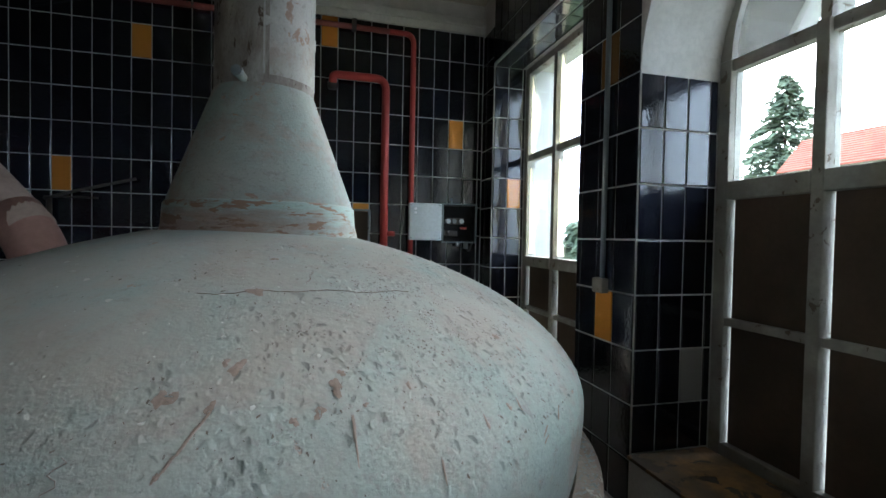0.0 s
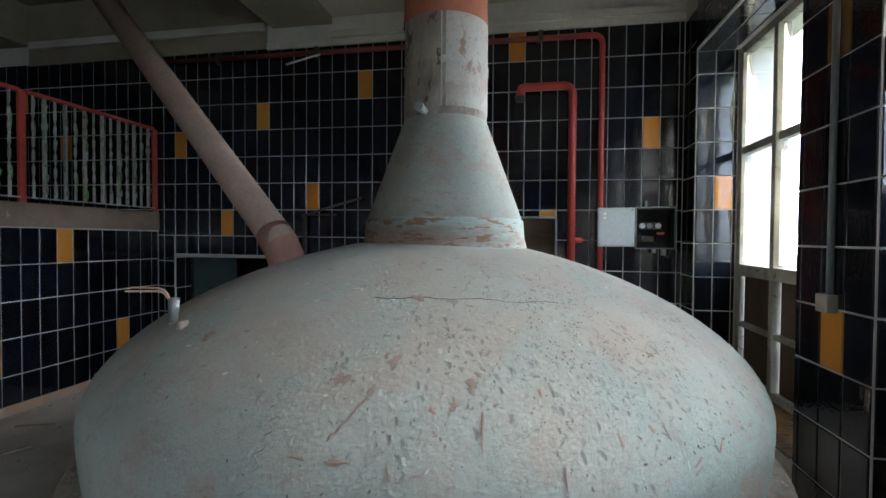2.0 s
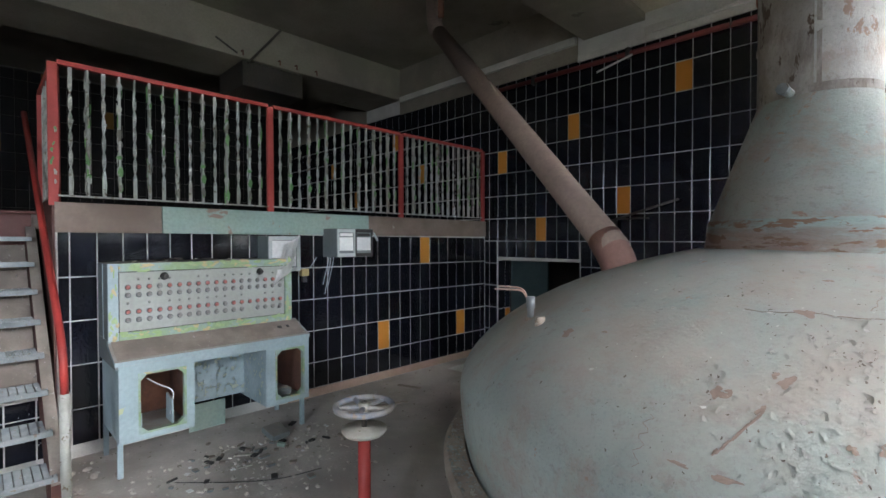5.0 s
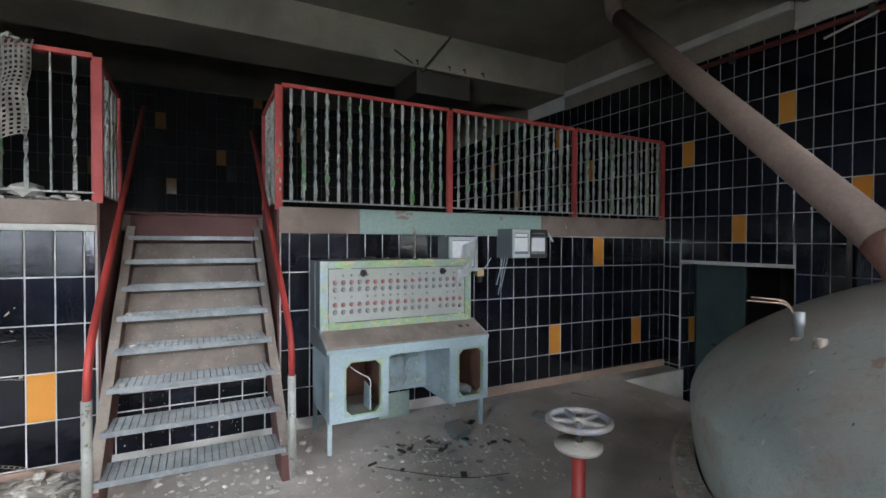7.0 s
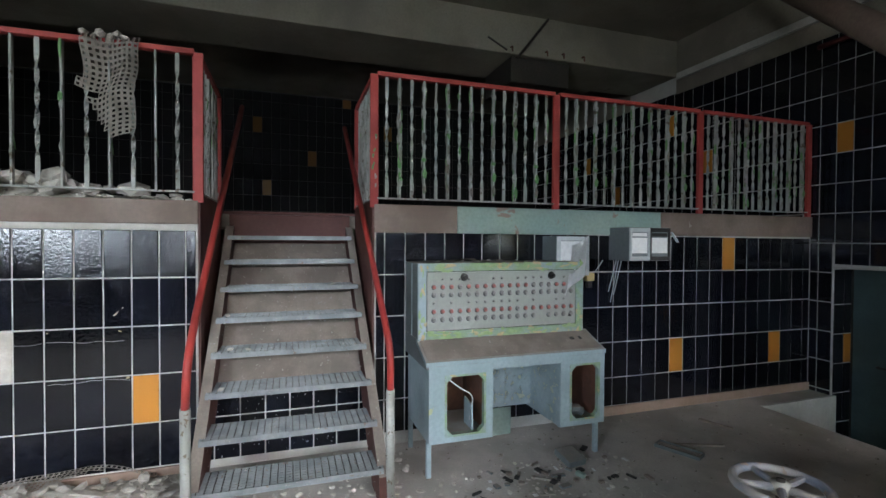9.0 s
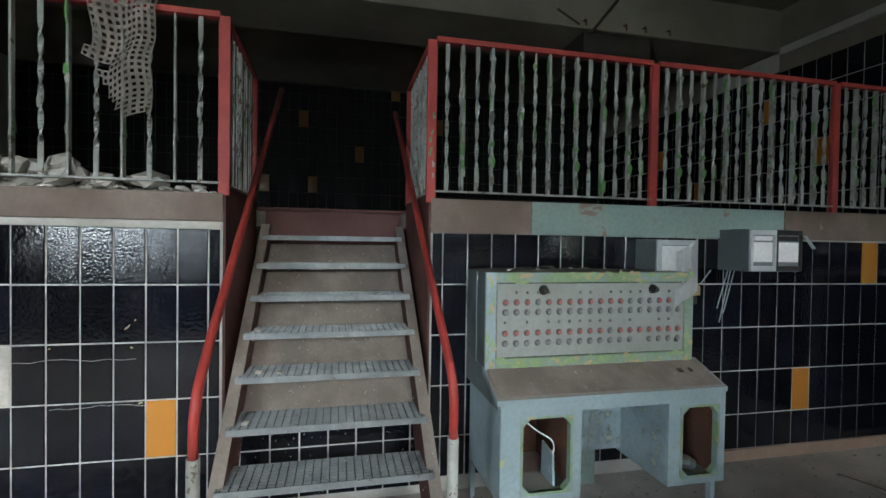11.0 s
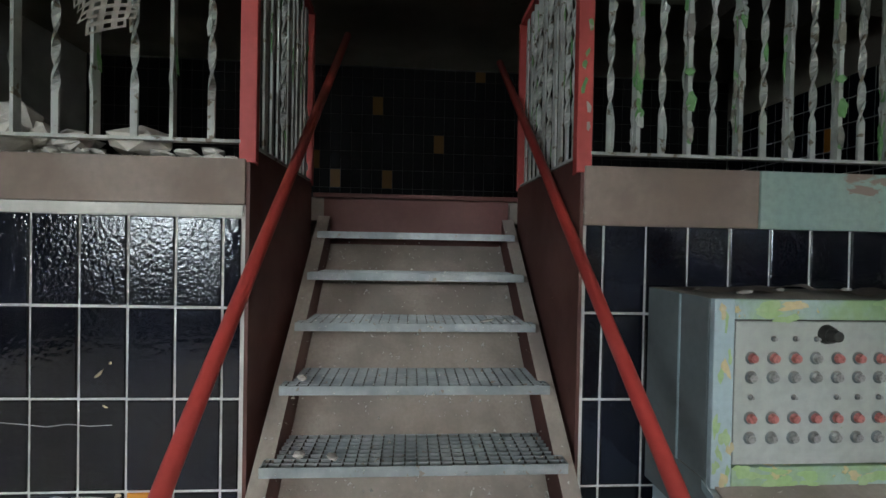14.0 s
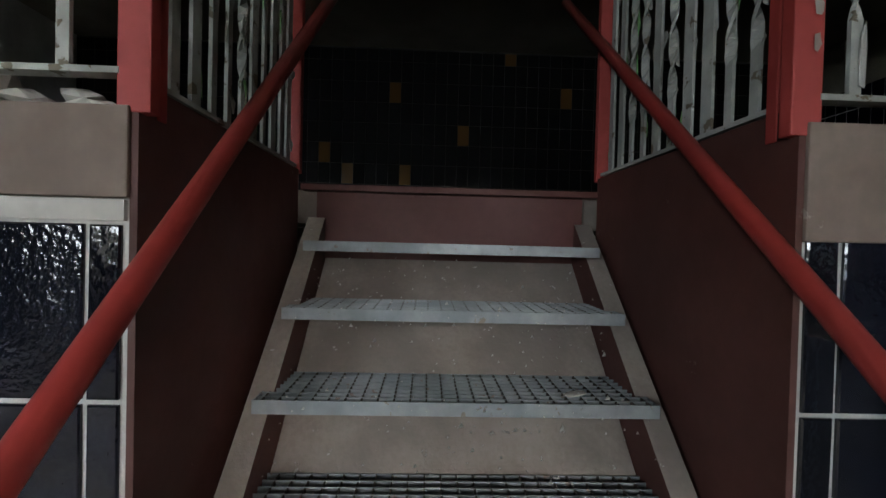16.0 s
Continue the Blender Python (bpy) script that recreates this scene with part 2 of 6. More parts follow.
FRAMEWOOD = worn("weathered_white_wood", (0.40, 0.385, 0.34), (0.26, 0.24, 0.21), chips=(0.15, 0.12, 0.09), rough=0.8, big=4, chip_at=0.63, chip_scale=16, bump=0.4)
BOARD = worn("brown_hardboard", (0.10, 0.066, 0.042), (0.07, 0.05, 0.036), rough=0.8, big=2, bump=0.2)
SILL = worn("dirty_sill_tile", (0.4, 0.22, 0.08), (0.16, 0.12, 0.09), chips=(0.1, 0.08, 0.06), rough=0.7, big=5, chip_at=0.55, chip_scale=6, bump=0.3)
SKIRT = worn("salmon_skirting", (0.42, 0.30, 0.24), (0.34, 0.24, 0.19), rough=0.8, bump=0.2)
WHITEWASH = worn("whitewash", (0.6, 0.6, 0.58), (0.45, 0.45, 0.42), rough=0.9, bump=0.2)
DOORTEAL = worn("dark_teal_door_paint", (0.07, 0.115, 0.12), (0.05, 0.085, 0.09), rough=0.5, big=2, bump=0.15)
PLUM = worn("plum_steel_paint", (0.14, 0.045, 0.038), (0.10, 0.035, 0.03), rough=0.55, bump=0.15)
RUBBLE = worn("plaster_rubble", (0.60, 0.57, 0.52), (0.45, 0.42, 0.375), rough=0.95, big=9, small=80, bump=0.5)
PAPER = worn("white_paper", (0.84, 0.85, 0.86), (0.76, 0.78, 0.8), rough=0.85, big=6, bump=0.05)
BLACK = worn("black_plastic", (0.02, 0.02, 0.02), (0.035, 0.033, 0.03), rough=0.5, bump=0.05)
YELLOW = worn("yellowed_plastic", (0.6, 0.48, 0.2), (0.5, 0.4, 0.18), rough=0.6, bump=0.05)
WHEEL = worn("worn_wheel_enamel", (0.33, 0.31, 0.29), (0.12, 0.15, 0.22), chips=(0.25, 0.2, 0.17), rough=0.6, big=9, chip_at=0.58, chip_scale=18, bump=0.3)
BLISTERED = worn("blistered_blue_grey_enamel", (0.33, 0.42, 0.46), (0.26, 0.34, 0.37), chips=(0.42, 0.46, 0.36), rough=0.55, big=6, small=30, chip_at=0.58, chip_scale=24, bump=1.0, dist=0.012)
COPPER = worn("brown_kettle_jacket", (0.2, 0.12, 0.08), (0.14, 0.09, 0.065), rough=0.6, bump=0.2)


def kettle_paint(name, base, second, bare, dust, chip_at, squash=None):
    m, nt, bsdf = nodes_of(name)
    c = coords(nt)
    if squash:
        sc = nt.nodes.new("ShaderNodeVectorMath")
        sc.operation = "MULTIPLY"
        sc.inputs[1].default_value = squash
        nt.links.new(c, sc.inputs[0])
        c = sc.outputs[0]
    large, mid = noise_of(nt, 1.6, 5, coord=c), noise_of(nt, 11, 6, 0.65, 0.15, c)
    col = mix(nt, ramp(nt, large, 0.35, 0.65), base, second)
    flakes = ramp(nt, mid, 0.56, 0.6)
    col = mix(nt, ramp(nt, noise_of(nt, 4.2, 7, 0.7, 0.3, c), 0.47, 0.66, 0.0, 0.6), col, bare)
    col = mix(nt, ramp(nt, noise_of(nt, 24, 7, 0.75, 0.4, c), 0.56, 0.62, 0.0, 0.35), col, (0.2, 0.165, 0.14))
    col = mix(nt, maths(nt, "MULTIPLY", flakes, 0.25), col, tuple(1.25 * v for v in base))
    chips = ramp(nt, noise_of(nt, 7.5, 7, 0.68, 0.3, c), chip_at, chip_at + 0.02)
    col = mix(nt, chips, col, bare)
    zone = ramp(nt, noise_of(nt, 2.6, 4, 0.55, 0.4, c), 0.4, 0.62)
    scab = noise_of(nt, 85, 6, 0.75, 0.3, c)
    dark = maths(nt, "MULTIPLY", ramp(nt, scab, 0.605, 0.64), ramp(nt, noise_of(nt, 5, 5, 0.7, 0.3, c), 0.45, 0.62, 0.06, 1.0))
    col = mix(nt, maths(nt, "MULTIPLY", dark, maths(nt, "ADD", maths(nt, "MULTIPLY", zone, 0.35), 0.25)), col, (0.13, 0.095, 0.07))
    col = mix(nt, maths(nt, "MULTIPLY", ramp(nt, noise_of(nt, 120, 4, 0.7, 0.3, c), 0.5, 0.68), 0.3), col, tuple(0.45 * v for v in base))
    up = nt.nodes.new("ShaderNodeSeparateXYZ")
    nt.links.new(nt.nodes.new("ShaderNodeNewGeometry").outputs["Normal"], up.inputs[0])
    d = maths(nt, "MULTIPLY", ramp(nt, up.outputs[2], 0.25, 0.92), ramp(nt, noise_of(nt, 4, 6, 0.65, 0.5, c), 0.3, 0.66, 0.12, 0.75))
    col = mix(nt, d, col, dust)
    nt.links.new(col, bsdf.inputs["Base Color"])
    nt.links.new(ramp(nt, mid, 0.3, 0.7, 0.68, 0.9), bsdf.inputs["Roughness"])
    h = maths(nt, "SUBTRACT", maths(nt, "ADD", maths(nt, "MULTIPLY", mid, 0.5), maths(nt, "MULTIPLY", noise_of(nt, 70, 4, coord=c), 0.6)), maths(nt, "ADD", maths(nt, "MULTIPLY", chips, 0.5), dark))
    h = maths(nt, "ADD", h, maths(nt, "MULTIPLY", maths(nt, "MULTIPLY", scab, zone), 1.6))
    bumped(nt, bsdf, h, 0.42, 0.004)
    return m


KETTLE = kettle_paint("flaking_pale_green_paint", (0.285, 0.36, 0.35), (0.36, 0.40, 0.385), (0.33, 0.245, 0.20), (0.39, 0.355, 0.32), 0.665)
NECK = kettle_paint("stained_pale_paint", (0.28, 0.325, 0.305), (0.37, 0.355, 0.325), (0.31, 0.215, 0.165), (0.38, 0.34, 0.29), 0.62, (0.9, 0.9, 1.25))
PIPEPAINT = kettle_paint("grimy_pipe_paint", (0.20, 0.175, 0.15), (0.47, 0.44, 0.405), (0.10, 0.07, 0.05), (0.40, 0.36, 0.31), 0.56, (1.5, 1.5, 0.6))
# pale peeling paint, made lighter by the window light put into it
LITSIDE = kettle_paint("pale_peeling_lit_side", (0.50, 0.475, 0.45), (0.40, 0.40, 0.375), (0.34, 0.235, 0.18), (0.45, 0.41, 0.37), 0.60, (1.2, 1.2, 0.8))
BAND = kettle_paint("rusty_flaking_band", (0.30, 0.39, 0.38), (0.36, 0.27, 0.23), (0.24, 0.145, 0.10), (0.36, 0.30, 0.25), 0.53, (0.8, 0.8, 3.2))
PINKPRIMER = worn("dusty_pink_primer", (0.34, 0.19, 0.155), (0.28, 0.16, 0.13), rough=0.75, big=5, bump=0.2)
BARE = worn("bare_rusty_patch", (0.31, 0.235, 0.195), (0.25, 0.19, 0.16), chips=(0.37, 0.33, 0.30), rough=0.8, big=20, small=140, chip_at=0.66, chip_scale=60, bump=0.4)
# dark specks: painted shade of the flakes, and the brown crust
DARKSPECK = worn("dark_flake_shade_and_crust", (0.10, 0.085, 0.07), (0.17, 0.13, 0.10), rough=0.85, big=30, small=120, bump=0.2)
FLANGE = worn("crusted_flange_paint", (0.40, 0.34, 0.29), (0.3, 0.24, 0.2), chips=(0.55, 0.52, 0.47), rough=0.85, big=9, small=60, chip_at=0.6, chip_scale=16, bump=0.7)
PRIMER = worn("orange_red_primer", (0.45, 0.16, 0.09), (0.38, 0.13, 0.08), rough=0.75, bump=0.2)
DUCTPAINT = worn("dusty_mauve_paint", (0.23, 0.165, 0.135), (0.29, 0.215, 0.175), chips=(0.34, 0.27, 0.22), rough=0.7, big=3, chip_at=0.68, chip_scale=5, bump=0.15)

GLASS, gnt, gb = nodes_of("window_glass")
gb.inputs["Base Color"].default_value = (0.95, 0.97, 0.96, 1)
gb.inputs["Roughness"].default_value, gb.inputs["Transmission Weight"].default_value, gb.inputs["IOR"].default_value = 0.0, 1.0, 1.45


FILM, fnt, fb = nodes_of("yellowed_film")
fnt.links.new(mix(fnt, ramp(fnt, noise_of(fnt, 14, 4, coord=coords(fnt)), 0.35, 0.7), (0.86, 0.82, 0.68), (0.74, 0.68, 0.52)), fb.inputs["Base Color"])
fb.inputs["Roughness"].default_value = 0.6
sheer = fnt.nodes.new("ShaderNodeBsdfTranslucent")
sheer.inputs["Color"].default_value = (0.9, 0.86, 0.72, 1)
both = fnt.nodes.new("ShaderNodeMixShader")
both.inputs[0].default_value = 0.75
fnt.links.new(fb.outputs[0], both.inputs[1])
fnt.links.new(sheer.outputs[0], both.inputs[2])
fnt.links.new(both.outputs[0], fnt.nodes["Material Output"].inputs["Surface"])


def button_paint(name, colour, rough=0.45):
    m, nt, bsdf = nodes_of(name)
    nt.links.new(mix(nt, ramp(nt, noise_of(nt, 150, 3, coord=coords(nt)), 0.4, 0.7), colour, tuple(0.5 * v for v in colour)), bsdf.inputs["Base Color"])
    bsdf.inputs["Roughness"].default_value = rough
    return m


REDCAP, GREYCAP = button_paint("red_lens", (0.48, 0.16, 0.14)), button_paint("grey_lens", (0.27, 0.27, 0.26))

# chips in the tiled wall: along it, height, half width, half height, turn
CHIPS = ((-1.42, 0.985, 0.022, 0.007, -0.6), (-1.385, 1.02, 0.008, 0.004, -0.6), (-1.36, 0.607, 0.018, 0.008, 0.1), (-1.40, 0.885, 0.010, 0.006, 0.3), (-1.75, 0.89, 0.007, 0.005, 0.4), (-1.9, 0.33, 0.010, 0.006, 0.2))

# ---- plan ----
WX, NY, EX, SY, FAR = -3.77, 4.345, 1.55, -5.0, -9.1      # west wall, north wall, east wall, south wall, wall behind the gallery
DECK, FAS0, FAS1 = 1.635, 1.477, 1.69                      # gallery deck, fascia
RIGHT, LEFT = 0.095, -0.985                                # the stair well's two sides
CEIL = 3.62


def structure(name, bm, material, label, category, smooth=False):
    return single(name, bm, material, (0, 0, 0), label, category, kind="structure", smooth=smooth)


# floor with the pit before the low door
floor = structure("floor", boxes((WX - 0.4, 3.0, SY - 0.3, 3.44, -0.25, 0.0), (WX - 0.4, -3.56, 3.44, NY + 0.25, -0.25, 0.0), (-1.75, 3.0, 3.44, NY + 0.25, -0.25, 0.0)),
                  CONCRETE, "dusty grey concrete floor with grit and scuffs", "floor")
pit_floor = structure("floor_pit", boxes((-3.6, -1.6, 3.1, 6.4, -1.15, -1.0)), CONCRETE, "dark concrete floor of the sunken passage", "floor")
pit_walls = structure("wall_pit", boxes((-3.558, -3.53, 3.444, NY + 0.02, -1.0, 0.003), (-3.53, -1.75, 3.29, 3.434, -1.0, -0.254), (-1.746, -1.6, 3.44, NY + 0.02, -1.0, -0.254)),
                      WHITEWASH, "whitewashed side of the sunken passage", "wall")

# walls
DX0, DX1, DZ = -3.56, -2.44, 1.19
wall_north = structure("wall_north", boxes((FAR - 0.3, DX0, NY, NY + 0.25, -1.0, 4.3), (DX1, EX + 0.62, NY, NY + 0.25, -1.0, 4.3), (DX0, DX1, NY, NY + 0.25, DZ, 4.3)),
                       GROUT, "wall of black glazed tiles with scattered orange ones", "wall")
passage = structure("wall_passage", boxes((DX0 - 0.2, DX0 - 0.02, NY + 0.254, 6.4, -1.0, 1.5), (DX1 + 0.02, DX1 + 0.2, NY + 0.254, 6.4, -1.0, 1.5), (DX0 - 0.2, DX1 + 0.2, 6.4, 6.6, -1.0, 1.5),
                                          (DX0 - 0.2, DX1 + 0.2, NY + 0.254, 6.6, 1.5, 1.7)), DARKSTEEL, "dark walls of the low passage behind the door", "wall")
wall_west = structure("wall_west", boxes((WX - 0.25, WX, SY, LEFT - 0.004, 0, FAS0 + 0.1), (WX - 0.25, WX, RIGHT + 0.004, NY - 0.003, 0, FAS0 + 0.1), (WX - 0.25, WX, LEFT, RIGHT, 0, 0.44)),
                      GROUT, "black glazed tile wall below the gallery with orange tiles", "wall")
# back wall whose dark grout and tiles carry the gallery's shade
wall_far = structure("wall_gallery", boxes((FAR - 0.3, FAR, SY - 0.3, NY - 0.003, 1.0, 4.3)), SHADEGROUT, "dark tiled wall behind the gallery", "wall")
wall_south = structure("wall_south", boxes((FAR - 0.3, EX + 0.62, SY - 0.3, SY, -0.25, 4.3)), GROUT, "plain dark tiled end wall", "wall")


def arch_piece(bm, y0, y1, yc, half, spring, top, x0, x1, n=24):
    """Wall above a round-headed opening, from the spring line up."""
    ys = [yc - half * math.cos(math.pi * k / n) for k in range(n + 1)]
    zs = [spring + half * math.sin(math.pi * k / n) for k in range(n + 1)]
    for a in range(n):
        quad = [(ys[a], zs[a]), (ys[a + 1], zs[a + 1]), (ys[a + 1], top), (ys[a], top)]
        f = [bm.verts.new((x0, y, z)) for y, z in quad]
        b = [bm.verts.new((x1, y, z)) for y, z in quad]
        bm.faces.new(f)
        bm.faces.new(b[::-1])
        bm.faces.new((f[0], b[0], b[1], f[1]))
    for s, e in ((y0, yc - half), (yc + half, y1)):
        if e - s > 0.01:
            box(bm, x0, x1, s, e, spring, top)
    return bm


W1 = (2.535, 4.05, 2.95)               # flat-headed window: y from, y to, head
W2C, W2H, SPR = 1.19, 0.80, 2.21      # round-headed windows: centre, half width, spring line
W4C, W3C = -1.36, -3.91               # unseen round-headed windows: nearer one added for light, farther one inferred from tile reflections
EO = EX + 0.62
ys = [W1[0], W2C + W2H, W2C - W2H, W4C + W2H, W4C - W2H, W3C + W2H, W3C - W2H, SY]
bm = boxes(*[(EX, EO, b, a, 0, SPR) for a, b in zip(ys[::2], ys[1::2])], (EX, EO, W1[1], NY - 0.003, 0, 4.3), (EX, EO, W1[0], W1[1], W1[2], 4.3), (EX, EO, W1[0], W1[1], -0.2, 0.29),
           *[(EX, EO, c - W2H, c + W2H, -0.2, 0.29) for c in (W2C, W4C, W3C)])
for c, a, b in ((W2C, -0.1, W1[0]), (W4C, -2.65, -0.1), (W3C, SY, -2.65)):
    arch_piece(bm, a, b, c, W2H, SPR, 4.3, EX, EO)
wall_east = structure("wall_east", bm, PLASTER, "thick outer wall with round-headed window openings and pale plaster reveals", "wall")

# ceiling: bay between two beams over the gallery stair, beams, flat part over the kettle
# window light over the kettle is painted into this ceiling
structure("ceiling_bay", boxes((-1.75, EX, SY, NY, CEIL, CEIL + 0.2)), LITCEIL, "cracked plaster ceiling over the kettle, paler with painted window light", "ceiling")
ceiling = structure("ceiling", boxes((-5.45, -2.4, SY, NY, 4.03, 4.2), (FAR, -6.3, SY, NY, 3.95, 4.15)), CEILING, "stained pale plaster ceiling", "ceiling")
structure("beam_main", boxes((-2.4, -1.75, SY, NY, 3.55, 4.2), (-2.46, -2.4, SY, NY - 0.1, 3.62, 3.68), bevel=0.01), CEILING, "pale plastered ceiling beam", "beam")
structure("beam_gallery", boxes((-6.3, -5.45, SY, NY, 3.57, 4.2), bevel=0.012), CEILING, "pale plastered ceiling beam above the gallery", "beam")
# thin darker sheets added over the pale wall band above the tiles
structure("trim_frieze", boxes((-5.44, -2.465, NY - 0.016, NY - 0.002, 3.345, 4.028), (FAR + 0.01, -6.31, NY - 0.016, NY - 0.002, 3.345, 3.94)), CEILING, "added dark plaster sheet over the wall above the tiles", "trim")
structure("trim_cornice", boxes((-1.745, EX, NY - 0.05, NY - 0.004, 3.40, 3.47), (-2.46, EX, NY - 0.025, NY - 0.004, 3.33, 3.40), (-5.4, -2.47, NY - 0.06, NY - 0.004, 3.52, 3.60), bevel=0.006), PLASTER,
          "chipped off-white plaster cornice strip", "trim")

# added wall and slab that keep outside light from leaking under the gallery
structure("wall_under_gallery", boxes((-5.4, -5.2, SY, NY - 0.004, -0.25, DECK - 0.125)), RISER, "added concrete wall stopping outside light below the gallery", "wall")
structure("floor_under_gallery", boxes((-5.2, WX - 0.404, SY, NY - 0.004, -0.25, -0.004)), CONCRETE, "added concrete floor stopping outside light below the gallery", "floor")

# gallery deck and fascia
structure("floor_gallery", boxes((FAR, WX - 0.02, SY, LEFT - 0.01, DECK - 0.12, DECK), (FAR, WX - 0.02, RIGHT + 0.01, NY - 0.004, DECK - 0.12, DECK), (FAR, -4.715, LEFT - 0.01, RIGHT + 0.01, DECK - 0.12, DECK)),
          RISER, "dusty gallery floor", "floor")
fas = thing("gallery_fascia", (WX, 0, FAS0), "taupe and teal painted steel fascia along the gallery edge", "fascia", kind="structure")
part("fascia_sheet", boxes((WX - 0.015, WX + 0.02, SY, LEFT, FAS0 + 0.04, FAS1 - 0.03), bevel=0.003), FASCIA, fas)
part("fascia_sheet", boxes((WX - 0.015, WX + 0.02, RIGHT, 0.695, FAS0, FAS1 - 0.018), bevel=0.003), FASCIA, fas)
part("fascia_sheet", boxes((WX - 0.015, WX + 0.02, 0.70, 2.52, FAS0, FAS1 - 0.018), bevel=0.003), TEAL, fas, "faded teal painted sheet")
part("fascia_sheet", boxes((WX - 0.015, WX + 0.02, 2.525, NY - 0.004, FAS0, FAS1 - 0.018), bevel=0.003), FASCIA, fas)
part("plaster_strip", boxes((WX - 0.0, WX + 0.01, SY, LEFT - 0.01, FAS0 + 0.004, FAS0 + 0.037)), PLASTER, fas)
structure("baseboard", boxes((WX + 0.002, WX + 0.022, 1.66, NY - 0.01, 0.0, 0.075), (WX + 0.002, WX + 0.022, SY, LEFT - 0.03, 0.0, 0.05), bevel=0.003), SKIRT, "narrow salmon pink skirting at the tiled wall", "baseboard")

# ---- windows ----
def board_window(name, x, y0, y1, z0, z1, mull, sash_top, arch=None, label="", fill=None):
    """Timber window: boarded panels below, glass above; mull are the uprights' centres."""
    w = thing(name, (x, (y0 + y1) / 2, z0), label, "window", kind="structure")
    f = 0.055
    top = z1
    mull = sorted(mull)
    rows = [(x - 0.035, x + 0.045, y0, y0 + 0.07, z0, top), (x - 0.035, x + 0.045, y1 - 0.07, y1, z0, top), (x - 0.033, x + 0.043, y0 + 0.07, y1 - 0.07, z0, z0 + 0.07)]
    if not arch:
        rows.append((x - 0.033, x + 0.043, y0 + 0.07, y1 - 0.07, top - 0.06, top))
    part("window_frame", boxes(*rows, bevel=0.006), FRAMEWOOD, w)
    edges = [y0 + 0.07] + [v for m in mull for v in (m - f / 2, m + f / 2)] + [y1 - 0.07]
    for m in mull:
        part("mullion", boxes((x - 0.045, x + 0.04, m - f / 2, m + f / 2, z0 + 0.07, top - (0 if arch else 0.06)), bevel=0.006), FRAMEWOOD, w)
    zt = sash_top                                   # rail between boards and glass
    part("transom", boxes(*[(x - 0.05, x + 0.042, a, b, zt - 0.09, zt) for a, b in zip(edges[::2], edges[1::2])], bevel=0.006), FRAMEWOOD, w)
    zm = (z0 + zt) / 2 - 0.01
    for a, b in zip(edges[::2], edges[1::2]):
        gap = 0.012 if fill is None else 0.0
        for za, zc in ((z0 + 0.07, zm - 0.02), (zm + 0.02, zt - 0.09)):
            p = part("board_panel" if fill is None else "pane", boxes((x + 0.005, x + 0.017 if fill is None else x + 0.009, a, b - gap, za, zc)), fill or BOARD, w)
            p.visible_shadow = fill is None
        part("rail", boxes((x - 0.03, x + 0.03, a, b, zm - 0.02, zm + 0.02), bevel=0.005), FRAMEWOOD, w)
        bars = [zt + (top - zt) * 0.52] if not arch else [top - 0.03]
        for zb in bars:
            part("glazing_bar", boxes((x - 0.028, x + 0.03, a, b, zb - 0.03, zb + 0.03), bevel=0.006), FRAMEWOOD, w)
        cuts = [zt] + [v for zb in bars for v in (zb - 0.03, zb + 0.03)] + ([top - 0.06] if not arch else [])
        for za, zc in zip(cuts[::2], cuts[1::2]):
            p = part("pane", boxes((x, x + 0.004, a, b, za, zc)), GLASS, w)
            p.visible_shadow = False
    if arch:
        yc, half = (y0 + y1) / 2, (y1 - y0) / 2
        bm = bmesh.new()
        n = 28
        ring = []
        for k in range(n + 1):
            a = math.pi * k / n
            ring.append([bm.verts.new((xx, yc + r * math.cos(a), top + r * math.sin(a))) for xx, r in ((x - 0.035, half), (x - 0.035, half - 0.07), (x + 0.045, half - 0.07), (x + 0.045, half))])
        for p, q in zip(ring, ring[1:]):
            for k in range(4):
                bm.faces.new((p[k], p[(k + 1) % 4], q[(k + 1) % 4], q[k]))
        part("arch_frame", bm, FRAMEWOOD, w)
        for m in mull:
            h = math.sqrt((half - 0.07) ** 2 - (m - yc) ** 2)
            part("mullion", boxes((x - 0.03, x + 0.03, m - 0.022, m + 0.022, top, top + h)), FRAMEWOOD, w)
        bm = bmesh.new()
        vs = [bm.verts.new((x, yc + (half - 0.06) * math.cos(math.pi * k / n), top + (half - 0.06) * math.sin(math.pi * k / n))) for k in range(n + 1)]
        bm.faces.new(vs)
        g = part("arch_pane", bm, GLASS, w)
        g.visible_shadow = False
    return w


board_window("window_1", 1.90, W1[0] + 0.002, W1[1] - 0.002, 0.29, W1[2] - 0.005, (3.46, 2.98), 1.22, label="tall timber window with boarded lower panels and grimy panes")
board_window("window_2", 2.05, W2C - W2H + 0.002, W2C + W2H - 0.002, 0.29, SPR + 0.08, (W2C - 0.28, W2C + 0.28), 1.68, arch=True, label="round-headed timber window with brown boards below the glass")
# neither is in view; the nearer one is there to let in more light
for k, yc in (("window_3", W4C), ("window_4", W3C)):
    board_window(k, 2.05, yc - W2H + 0.002, yc + W2H - 0.002, 0.29, SPR + 0.08, (yc - 0.28, yc + 0.28), 1.22, arch=True, label="unseen round-headed timber window with low boards", )
w1 = bpy.data.objects["window_1"]
rng = random.Random(51)
